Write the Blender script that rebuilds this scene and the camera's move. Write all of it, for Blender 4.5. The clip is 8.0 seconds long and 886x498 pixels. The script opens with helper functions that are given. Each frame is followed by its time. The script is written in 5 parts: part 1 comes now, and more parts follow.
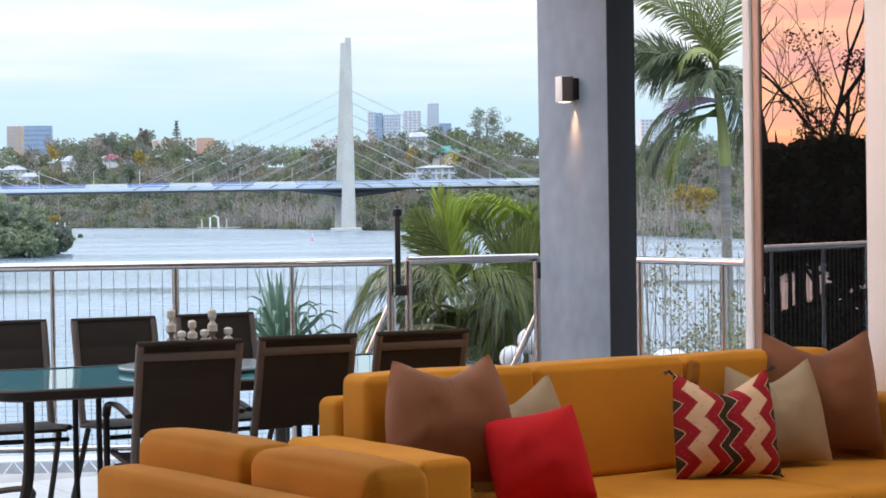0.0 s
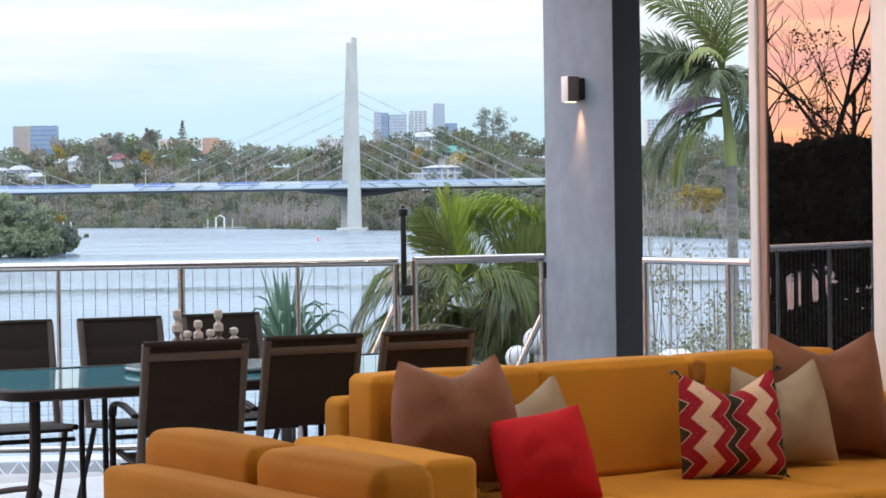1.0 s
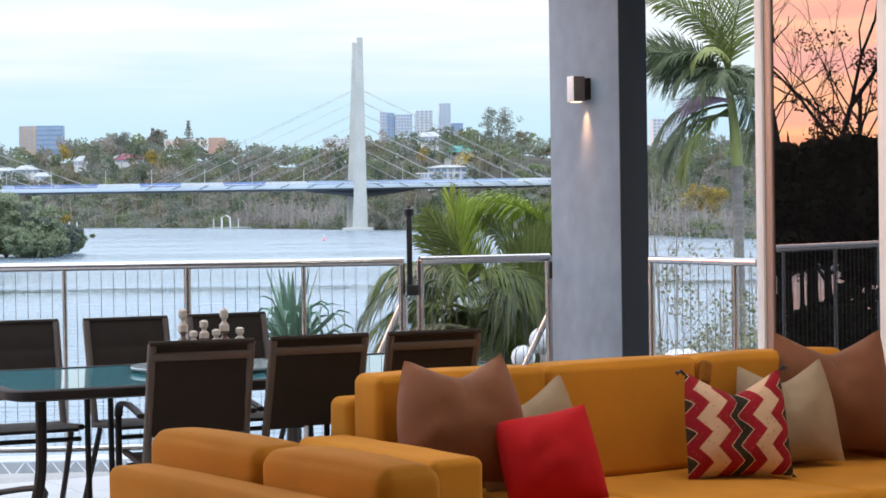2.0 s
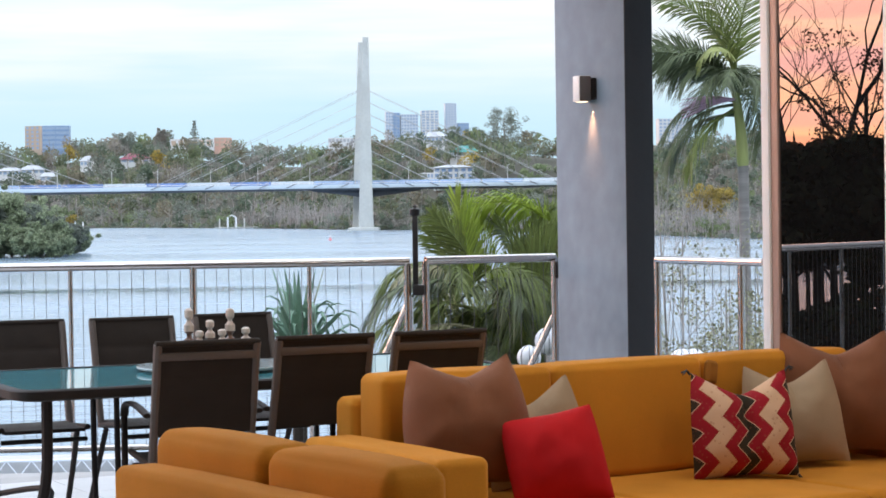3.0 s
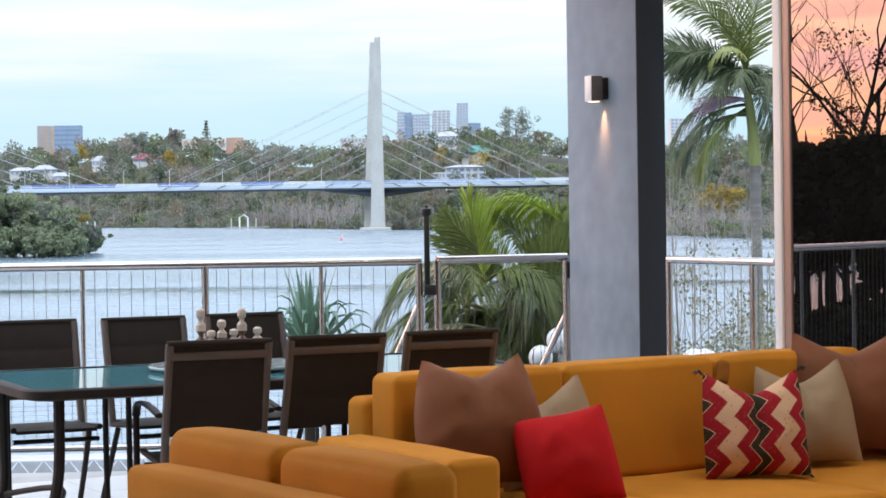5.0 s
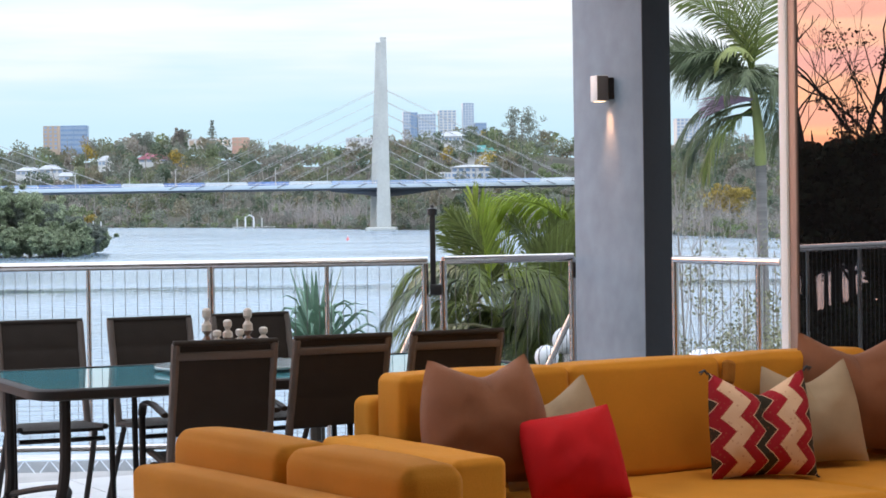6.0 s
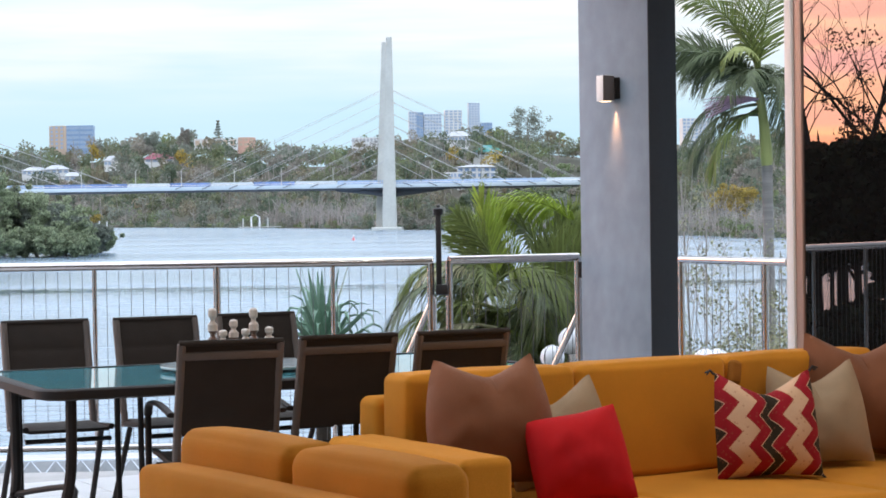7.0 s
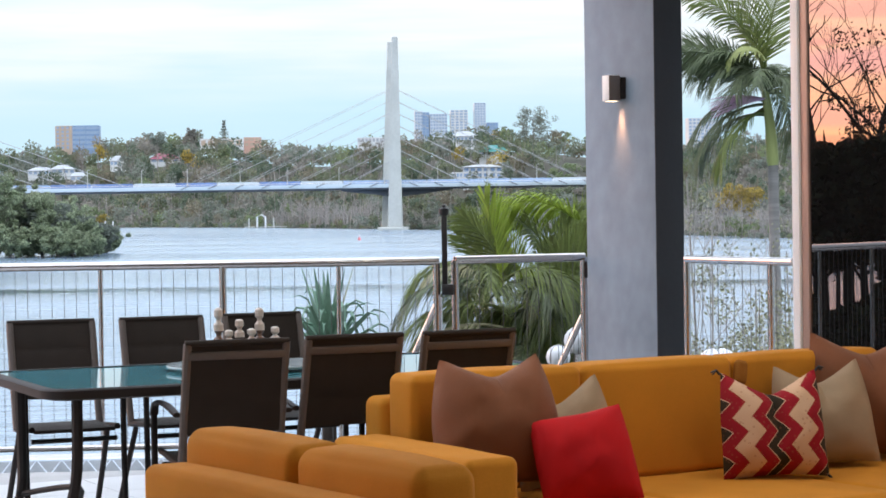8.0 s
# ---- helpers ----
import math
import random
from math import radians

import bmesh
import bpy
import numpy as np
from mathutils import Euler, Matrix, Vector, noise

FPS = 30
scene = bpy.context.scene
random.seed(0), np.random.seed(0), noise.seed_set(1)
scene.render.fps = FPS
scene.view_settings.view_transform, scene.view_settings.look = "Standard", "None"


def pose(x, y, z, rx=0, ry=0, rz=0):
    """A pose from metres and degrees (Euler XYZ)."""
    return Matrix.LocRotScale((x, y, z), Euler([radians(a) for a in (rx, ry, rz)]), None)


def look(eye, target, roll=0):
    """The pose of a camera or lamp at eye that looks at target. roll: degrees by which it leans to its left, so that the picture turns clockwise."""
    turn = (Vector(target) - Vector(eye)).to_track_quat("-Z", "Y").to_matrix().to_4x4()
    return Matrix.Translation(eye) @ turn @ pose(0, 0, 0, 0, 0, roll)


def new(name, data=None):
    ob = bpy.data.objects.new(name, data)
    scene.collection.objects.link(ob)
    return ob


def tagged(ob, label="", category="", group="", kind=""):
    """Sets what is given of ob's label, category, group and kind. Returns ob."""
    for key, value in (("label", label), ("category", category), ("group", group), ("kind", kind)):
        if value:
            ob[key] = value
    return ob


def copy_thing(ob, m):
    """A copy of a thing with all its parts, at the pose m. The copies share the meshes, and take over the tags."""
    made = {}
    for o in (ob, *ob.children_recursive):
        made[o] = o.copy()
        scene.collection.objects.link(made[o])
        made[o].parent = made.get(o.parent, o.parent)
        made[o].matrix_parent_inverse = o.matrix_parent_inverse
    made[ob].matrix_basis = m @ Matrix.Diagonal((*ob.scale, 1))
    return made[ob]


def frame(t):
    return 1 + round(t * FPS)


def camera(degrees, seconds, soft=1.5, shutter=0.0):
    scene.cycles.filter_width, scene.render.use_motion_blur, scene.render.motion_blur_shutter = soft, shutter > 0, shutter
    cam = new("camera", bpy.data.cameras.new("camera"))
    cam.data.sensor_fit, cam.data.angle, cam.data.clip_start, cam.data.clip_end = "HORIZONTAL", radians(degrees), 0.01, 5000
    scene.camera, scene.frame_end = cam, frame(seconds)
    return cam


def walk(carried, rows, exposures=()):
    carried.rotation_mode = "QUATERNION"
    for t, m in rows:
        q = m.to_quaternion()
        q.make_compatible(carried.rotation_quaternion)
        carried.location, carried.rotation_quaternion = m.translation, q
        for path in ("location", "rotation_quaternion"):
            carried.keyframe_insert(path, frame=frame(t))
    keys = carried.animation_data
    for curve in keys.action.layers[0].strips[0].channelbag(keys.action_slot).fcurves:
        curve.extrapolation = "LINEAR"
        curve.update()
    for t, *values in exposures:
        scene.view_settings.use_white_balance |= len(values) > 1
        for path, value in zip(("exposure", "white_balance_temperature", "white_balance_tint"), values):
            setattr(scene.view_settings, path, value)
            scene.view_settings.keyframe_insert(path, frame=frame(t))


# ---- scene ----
# ---------------------------------------------------------------- camera
cam = camera(24.0, 8.0, soft=1.7)
EYE = 1.46
TILT, LEAN = -0.95, 0.85
SWING = 1.2835
walk(cam, [(t, pose(0, 0, EYE, 90 + TILT, LEAN, SWING * (t - 4.0) / 8.0)) for t in (0.0, 2.0, 4.0, 6.0, 8.0)], [(0.0, 0.12, 6300, 10), (8.0, 0.12, 6300, 10)])

# ---------------------------------------------------------------- world and sun
SUN_AZ, SUN_EL = radians(-67), radians(5)      # azimuth from +y towards +x


def set_stops(node, stops):
    els = node.color_ramp.elements
    while len(els) > 1:
        els.remove(els[-1])
    els[0].position, els[0].color = stops[0][0], (*stops[0][1], 1)
    for p, c in stops[1:]:
        els.new(p).color = (*c, 1)


def make_world():
    w = bpy.data.worlds.new("dusk_sky")
    scene.world = w
    w.use_nodes = True
    nt = w.node_tree
    nt.nodes.clear()
    N, L = nt.nodes.new, nt.links.new
    out, bg = N("ShaderNodeOutputWorld"), N("ShaderNodeBackground")
    sky = N("ShaderNodeTexSky")
    sky.sky_type, sky.sun_disc = "NISHITA", False
    sky.sun_elevation, sky.sun_rotation, sky.dust_density = radians(0.5), SUN_AZ, 0.2
    co, sep = N("ShaderNodeTexCoord"), N("ShaderNodeSeparateXYZ")
    L(co.outputs["Generated"], sep.inputs[0])

    def ramp(src, stops):
        r = N("ShaderNodeValToRGB")
        set_stops(r, stops)
        L(src, r.inputs[0])
        return r.outputs[0]

    def mix(fac, a, b, kind="MIX"):
        m = N("ShaderNodeMix")
        m.data_type, m.blend_type = "RGBA", kind
        for sock, v in ((m.inputs[0], fac), (m.inputs[6], a), (m.inputs[7], b)):
            if isinstance(v, (int, float)):
                sock.default_value = v
            elif isinstance(v, tuple):
                sock.default_value = (*v, 1)
            else:
                L(v, sock)
        return m.outputs[2]

    def cloud(scale, sx, sz, seed, detail=6):
        mp, nz = N("ShaderNodeMapping"), N("ShaderNodeTexNoise")
        mp.inputs["Scale"].default_value = (sx, sx, sz)
        mp.inputs["Location"].default_value = (seed, seed * 0.7, seed * 0.3)
        mp.inputs["Rotation"].default_value = (0, radians(-2.5), 0)
        L(co.outputs["Generated"], mp.inputs[0])
        nz.inputs["Scale"].default_value, nz.inputs["Detail"].default_value = scale, detail
        L(mp.outputs[0], nz.inputs["Vector"])
        return nz.outputs[0]

    # clear dusk blue that pales towards the horizon
    clear = ramp(sep.outputs[2], [(0.0, (0.56, 0.78, 0.93)), (0.05, (0.60, 0.82, 0.93)), (0.12, (0.66, 0.85, 0.93)), (0.3, (1.35, 1.62, 1.95)), (0.7, (3.0, 3.3, 3.8))])
    veil = ramp(cloud(1.3, 2.2, 14.0, 5.6), [(0.42, (0, 0, 0)), (0.56, (1, 1, 1))])
    fine = ramp(cloud(5.0, 1.6, 30.0, 7.7, 9), [(0.35, (0, 0, 0)), (0.75, (1, 1, 1))])
    high = ramp(sep.outputs[2], [(0.045, (0.08, 0.08, 0.08)), (0.085, (1, 1, 1))])
    cover = mix(1.0, mix(0.35, veil, fine), high, "MULTIPLY")
    sky_a = mix(cover, clear, (1.0, 0.985, 0.985))
    # afterglow round the set sun
    dot = N("ShaderNodeVectorMath")
    dot.operation = "DOT_PRODUCT"
    L(co.outputs["Generated"], dot.inputs[0])
    dot.inputs[1].default_value = (math.sin(SUN_AZ) * math.cos(SUN_EL), math.cos(SUN_AZ) * math.cos(SUN_EL), math.sin(SUN_EL))
    glow = ramp(dot.outputs["Value"], [(0.88, (0, 0, 0)), (0.972, (0.9, 0.9, 0.9)), (1.0, (1, 1, 1))])
    bands = ramp(cloud(3.0, 1.5, 16.0, 1.3), [(0.36, (2.0, 0.66, 0.50)), (0.50, (2.3, 0.95, 0.70)), (0.58, (2.8, 1.6, 0.85)), (0.68, (2.3, 1.15, 0.95))])
    low = ramp(sep.outputs[2], [(0.02, (3.4, 1.25, 0.25)), (0.07, (2.4, 1.05, 0.8)), (0.12, (2.6, 1.8, 1.2)), (0.3, (1.7, 1.7, 1.8))])
    dusk = mix(0.55, low, bands)
    full = mix(glow, sky_a, mix(1.0, dusk, (2.1, 2.1, 2.1), "MULTIPLY"))
    tot = mix(1.0, full, mix(1.0, sky.outputs[0], (0.0012, 0.0012, 0.0012), "MULTIPLY"), "ADD")
    L(tot, bg.inputs[0])
    bg.inputs[1].default_value = 1.0
    L(bg.outputs[0], out.inputs[0])


DOWNLIGHT = 14.5
make_world()
sun = new("sun", bpy.data.lights.new("sun", "SUN"))
sun.data.energy, sun.data.angle, sun.data.color = 0.18, radians(14), (1.0, 0.72, 0.5)
GLOW_EL = radians(18)                  # the lit cloud bank above the set sun
sun.matrix_world = look((0, 0, 0), (-math.sin(SUN_AZ) * math.cos(GLOW_EL), -math.cos(SUN_AZ) * math.cos(GLOW_EL), -math.sin(GLOW_EL)))


# ---------------------------------------------------------------- materials
def material(name, base, rough=0.6, metal=0.0, vary=0.25, scale=6.0, fine=60.0, bump=0.15, island=0.0, thing=0.0, spec=0.5, tint=None, stretch=(1, 1, 1), trans=0.0, sheen=0.0, bloom=(1.0, 0.82, 0.56)):
    """A surface with variation at two scales, fine relief, and chance per island or per object."""
    m = bpy.data.materials.new(name)
    m.use_nodes = True
    nt = m.node_tree
    N, L = nt.nodes.new, nt.links.new
    b = nt.nodes["Principled BSDF"]
    b.inputs["Roughness"].default_value, b.inputs["Metallic"].default_value = rough, metal
    b.inputs["Specular IOR Level"].default_value = spec
    if sheen:
        b.inputs["Sheen Weight"].default_value, b.inputs["Sheen Tint"].default_value = sheen, (*bloom, 1)
    co, mp = N("ShaderNodeTexCoord"), N("ShaderNodeMapping")
    mp.inputs["Scale"].default_value = stretch
    L(co.outputs["Object"], mp.inputs[0])
    big, small = N("ShaderNodeTexNoise"), N("ShaderNodeTexNoise")
    for n, s in ((big, scale), (small, fine)):
        n.inputs["Scale"].default_value, n.inputs["Detail"].default_value = s, 5
        L(mp.outputs[0], n.inputs["Vector"])
    add = N("ShaderNodeMath")
    add.operation = "MULTIPLY_ADD"
    add.inputs[1].default_value = 0.6
    L(big.outputs[0], add.inputs[0])
    k = N("ShaderNodeMath")
    k.operation = "MULTIPLY"
    k.inputs[1].default_value = 0.4
    L(small.outputs[0], k.inputs[0])
    L(k.outputs[0], add.inputs[2])
    last = add.outputs[0]
    for weight, node, sock in ((island, "ShaderNodeNewGeometry", "Random Per Island"), (thing, "ShaderNodeObjectInfo", "Random")):
        if weight:
            g, s = N(node), N("ShaderNodeMath")
            s.operation = "MULTIPLY_ADD"
            s.inputs[1].default_value = weight
            L(g.outputs[sock], s.inputs[0])
            t = N("ShaderNodeMath")
            t.operation = "SUBTRACT"
            L(last, t.inputs[0])
            t.inputs[1].default_value = weight / 2
            L(t.outputs[0], s.inputs[2])
            last = s.outputs[0]
    r = N("ShaderNodeValToRGB")
    lo = tint or tuple(c * (1 - vary) for c in base)
    hi = tuple(min(1, c * (1 + vary)) for c in base)
    r.color_ramp.elements[0].position, r.color_ramp.elements[0].color = 0.28, (*lo, 1)
    r.color_ramp.elements[1].position, r.color_ramp.elements[1].color = 0.72, (*hi, 1)
    L(last, r.inputs[0])
    L(r.outputs[0], b.inputs["Base Color"])
    if bump:
        bp = N("ShaderNodeBump")
        bp.inputs["Strength"].default_value, bp.inputs["Distance"].default_value = bump, 0.01
        L(small.outputs[0], bp.inputs["Height"])
        L(bp.outputs[0], b.inputs["Normal"])
    if trans:
        tr, mx = N("ShaderNodeBsdfTranslucent"), N("ShaderNodeMixShader")
        mx.inputs[0].default_value = trans
        L(r.outputs[0], tr.inputs[0])
        L(b.outputs[0], mx.inputs[1])
        L(tr.outputs[0], mx.inputs[2])
        L(mx.outputs[0], nt.nodes["Material Output"].inputs[0])
    return m


MUSTARD = material("mustard_velvet", (0.57, 0.240, 0.023), 0.85, vary=0.18, scale=3, fine=240, bump=0.25, sheen=0.12, spec=0.12)
# mustard velvet darkened in colour for the shade on the folded corner
MUSTARD_SHADED = material("shaded_mustard_velvet", (0.32, 0.13, 0.02), 0.85, vary=0.2, scale=20, fine=240, bump=0.3, spec=0.2)
BROWN = material("brown_suede", (0.190, 0.074, 0.034), 0.8, vary=0.18, scale=5, fine=300, bump=0.2, sheen=0.16, spec=0.22, bloom=(0.9, 0.75, 0.7))
TAUPE = material("taupe_linen", (0.345, 0.258, 0.169), 0.85, vary=0.15, scale=8, fine=350, bump=0.3, spec=0.2)
RED = material("red_cotton", (0.50, 0.008, 0.012), 0.8, vary=0.14, scale=8, fine=300, bump=0.3, spec=0.2)
SLING = material("dark_woven_sling", (0.026, 0.019, 0.015), 0.7, vary=0.25, scale=10, fine=400, bump=0.4, spec=0.3)
CHAIR_FRAME = material("warm_grey_powder_coat", (0.110, 0.088, 0.078), 0.45, vary=0.2, scale=9, fine=300, bump=0.1)
FRAME = material("bronze_powder_coat", (0.022, 0.017, 0.015), 0.62, vary=0.2, scale=9, fine=300, bump=0.1, spec=0.25)
STEEL = material("brushed_stainless", (0.62, 0.58, 0.56), 0.2, 1.0, vary=0.1, scale=4, fine=200, bump=0.05, stretch=(1, 1, 0.1))
WIRE = material("stainless_wire", (0.105, 0.105, 0.11), 0.5, 0.3, vary=0.1, bump=0)
BLACK = material("black_plastic", (0.012, 0.011, 0.012), 0.45, vary=0.3, scale=20, fine=200, bump=0.1)
RENDERED = material("blue_grey_rendered_wall", (0.262, 0.305, 0.358), 0.85, vary=0.20, scale=2.2, fine=9, bump=0.12)
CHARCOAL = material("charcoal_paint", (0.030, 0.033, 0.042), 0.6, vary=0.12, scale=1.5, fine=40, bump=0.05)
PAINT = material("cream_door_paint", (0.86, 0.87, 0.88), 0.35, vary=0.05, scale=3, fine=80, bump=0.05)
CEILING = material("white_plaster", (0.62, 0.60, 0.57), 0.8, vary=0.04, scale=1.2, fine=60, bump=0.1)
TILE = material("pale_stone_tile", (0.52, 0.52, 0.53), 0.35, vary=0.10, scale=3, fine=40, bump=0.08, thing=0.15)
GROUT = material("grey_grout", (0.42, 0.42, 0.42), 0.9, vary=0.15)
# lamp body metal with the shade of its room side in the colour
LAMP_SHADED_SIDE = material("shade_darkened_lamp_metal", (0.17, 0.14, 0.125), 0.45, 0.2, vary=0.1, scale=14, fine=200, bump=0.05)
# door paint made tan to hold the shadow on the frame's return
SHADED_RETURN = material("shade_browned_door_paint", (0.36, 0.25, 0.21), 0.4, 0.2, vary=0.1, scale=3, fine=80, bump=0.05)
LAMP_BODY = material("satin_aluminium", (0.84, 0.84, 0.83), 0.5, 0.1, vary=0.08, scale=14, fine=200, bump=0.05)
CONCRETE = material("pale_concrete", (0.56, 0.57, 0.54), 0.9, vary=0.14, scale=0.12, fine=1.2, bump=0.1)
DECK = material("bridge_parapet", (0.60, 0.68, 0.74), 0.8, vary=0.10, scale=0.05, fine=0.6, bump=0.05)
# bridge concrete with the underside's shade put into its colour
SHADED_CONCRETE = material("shade_toned_bridge_concrete", (0.13, 0.14, 0.16), 0.9, vary=0.10, scale=0.05, fine=0.6, bump=0.05)
BARRIER = material("blue_barrier_paint", (0.16, 0.26, 0.52), 0.6, vary=0.35, scale=0.04, fine=0.5, bump=0)
PALE_BLUE = material("pale_blue_barrier_paint", (0.36, 0.50, 0.72), 0.6, vary=0.25, scale=0.04, fine=0.5, bump=0)
CABLE = material("cable_sheath", (0.46, 0.47, 0.49), 0.6, vary=0.05, bump=0)
SOIL = material("bank_soil_and_litter", (0.052, 0.052, 0.036), 0.95, vary=0.4, scale=0.05, fine=1.5, bump=0.3)
DARK_BARK = material("dark_bark", (0.045, 0.038, 0.032), 0.95, vary=0.3, scale=3, fine=30, bump=0.3, spec=0.1)
BARK = material("grey_bark", (0.24, 0.22, 0.19), 0.9, vary=0.3, scale=3, fine=30, bump=0.5)
PALE_BARK = material("bleached_bark", (0.31, 0.29, 0.27), 0.9, vary=0.25, scale=1, fine=12, bump=0.3, island=0.4)
PALM_BARK = material("ringed_palm_bark", (0.22, 0.205, 0.19), 0.85, vary=0.4, scale=2, fine=9, bump=0.6, stretch=(0.2, 0.2, 3))
CROWNSHAFT = material("palm_crownshaft", (0.28, 0.31, 0.10), 0.5, vary=0.25, scale=2, fine=20, bump=0.1, stretch=(1, 1, 0.15))
FROND = material("palm_leaflet", (0.155, 0.195, 0.052), 0.5, vary=0.35, scale=1.2, fine=20, bump=0.1, island=0.5, trans=0.4)
FROND_LIME = material("young_palm_leaflet", (0.27, 0.36, 0.045), 0.5, vary=0.3, scale=1.5, fine=20, bump=0.1, island=0.4, trans=0.35)
SPRAY = material("lilac_flower_spray", (0.55, 0.36, 0.50), 0.7, vary=0.2, scale=4, fine=30, bump=0)
FROND_STRAW = material("pale_straw_leaflet", (0.42, 0.40, 0.24), 0.6, vary=0.3, scale=1.5, fine=20, bump=0.1, island=0.4, trans=0.3)
FROND_DARK = material("old_palm_leaflet", (0.095, 0.120, 0.055), 0.6, vary=0.4, scale=1.2, fine=20, bump=0.1, island=0.5, trans=0.1)
STRAP = material("blue_green_strap_leaf", (0.17, 0.29, 0.21), 0.4, vary=0.3, scale=2, fine=25, bump=0.1, island=0.5, trans=0.15)
# far foliage colours are lifted to carry the paleness of distance haze
LEAF_A = material("olive_foliage", (0.190, 0.218, 0.140), 0.8, vary=0.35, scale=0.05, fine=0.8, bump=0, island=0.30, trans=0.52)
LEAF_B = material("deep_green_foliage", (0.135, 0.175, 0.125), 0.8, vary=0.35, scale=0.05, fine=0.8, bump=0, island=0.30, trans=0.52)
LEAF_C = material("grey_green_foliage", (0.225, 0.255, 0.215), 0.8, vary=0.35, scale=0.05, fine=0.8, bump=0, island=0.30, trans=0.52)
LEAF_D = material("yellow_green_foliage", (0.38, 0.30, 0.085), 0.8, vary=0.35, scale=0.05, fine=0.8, bump=0, island=0.5, trans=0.52)
LEAF_E = material("brown_olive_foliage", (0.225, 0.212, 0.155), 0.8, vary=0.35, scale=0.05, fine=0.8, bump=0, island=0.30, trans=0.52)
LEAF_F = material("fresh_green_foliage", (0.205, 0.258, 0.135), 0.8, vary=0.35, scale=0.05, fine=0.8, bump=0, island=0.30, trans=0.52)
LEAF_G = material("dry_grey_foliage", (0.285, 0.275, 0.245), 0.8, vary=0.35, scale=0.05, fine=0.8, bump=0, island=0.30, trans=0.52)
LEAF_M = material("mangrove_foliage", (0.29, 0.34, 0.22), 0.8, vary=0.4, scale=0.1, fine=1.2, bump=0, island=0.6, trans=0.45)
LEAF_NEAR = material("mangrove_leaf", (0.23, 0.235, 0.14), 0.5, vary=0.4, scale=2, fine=12, bump=0, island=0.7, trans=0.4)
# leaf colour takes on the red-brown that the backlight gives
BACKLIT_LEAF = material("backlight_browned_leaf", (0.085, 0.042, 0.026), 0.9, vary=0.4, scale=1, fine=8, bump=0, island=0.5, trans=0.5, spec=0.05)
# near-black leaf colour that holds the shade of a backlit silhouette
SHADE_LEAF = material("silhouette_leaf", (0.016, 0.018, 0.010), 0.95, vary=0.4, scale=1, fine=8, bump=0, island=0.5, spec=0.05)
WHITE_WALL = material("white_weatherboard", (0.72, 0.72, 0.72), 0.7, vary=0.08, scale=0.2, fine=2, bump=0)
# tan masonry, its colour dulled a little for haze
BRICKWALL = material("tan_masonry", (0.56, 0.43, 0.33), 0.8, vary=0.12, scale=0.1, fine=1, bump=0)
PINKWALL = material("salmon_masonry", (0.66, 0.40, 0.32), 0.8, vary=0.12, scale=0.1, fine=1, bump=0)
RED_ROOF = material("red_roof_iron", (0.27, 0.075, 0.11), 0.6, vary=0.12, scale=0.2, fine=2, bump=0)
GREY_ROOF = material("grey_roof_iron", (0.42, 0.44, 0.47), 0.6, vary=0.12, scale=0.2, fine=2, bump=0)
GREEN_ROOF = material("green_roof_iron", (0.05, 0.26, 0.24), 0.6, vary=0.12, scale=0.2, fine=2, bump=0)
# distant glazing and cladding with air haze mixed into the colours
BLUEGLASS = material("hazed_blue_glazing", (0.24, 0.35, 0.54), 0.4, vary=0.2, scale=0.1, fine=0.8, bump=0)
HAZEWALL = material("hazed_tower_cladding", (0.62, 0.67, 0.74), 0.7, vary=0.1, scale=0.05, fine=0.5, bump=0)
HAZEGLASS = material("hazed_tower_glazing", (0.33, 0.43, 0.58), 0.35, vary=0.15, scale=0.05, fine=0.5, bump=0)
CANVAS = material("white_canvas", (0.78, 0.80, 0.83), 0.7, vary=0.06, scale=2, fine=40, bump=0.1)
PEPPER = material("turned_pale_stone", (0.52, 0.44, 0.38), 0.35, vary=0.25, scale=20, fine=120, bump=0.05)
SPICE = material("pepper_seen_through_acrylic", (0.15, 0.085, 0.06), 0.25, vary=0.4, scale=30, fine=160, bump=0.05)
SALVER = material("frosted_glass_board", (0.30, 0.36, 0.38), 0.15, vary=0.06, scale=6, fine=80, bump=0.02)
BUOY = material("red_buoy_paint", (0.72, 0.20, 0.22), 0.5, vary=0.1, bump=0)


def glass(name, color, rough, metal):
    m = bpy.data.materials.new(name)
    m.use_nodes = True
    nt = m.node_tree
    b = nt.nodes["Principled BSDF"]
    b.inputs["Base Color"].default_value, b.inputs["Roughness"].default_value, b.inputs["Metallic"].default_value = (*color, 1), rough, metal
    n, bp, co = nt.nodes.new("ShaderNodeTexNoise"), nt.nodes.new("ShaderNodeBump"), nt.nodes.new("ShaderNodeTexCoord")
    n.inputs["Scale"].default_value = 1.3
    bp.inputs["Strength"].default_value, bp.inputs["Distance"].default_value = 0.02, 0.002
    nt.links.new(co.outputs["Object"], n.inputs["Vector"])
    nt.links.new(n.outputs[0], bp.inputs["Height"])
    nt.links.new(bp.outputs[0], b.inputs["Normal"])
    return m


MIRROR_GLASS = glass("reflective_coated_glass", (0.19, 0.19, 0.20), 0.0, 0.965)
TABLE_GLASS = glass("teal_tinted_glass", (0.09, 0.28, 0.33), 0.05, 0.0)


def glow(name, color, strength):
    m = bpy.data.materials.new(name)
    m.use_nodes = True
    b = m.node_tree.nodes["Principled BSDF"]
    b.inputs["Base Color"].default_value = (*color, 1)
    b.inputs["Emission Color"].default_value, b.inputs["Emission Strength"].default_value = (*color, 1), strength
    return m


BULB = glow("warm_bulb", (1.0, 0.72, 0.45), 2.5)


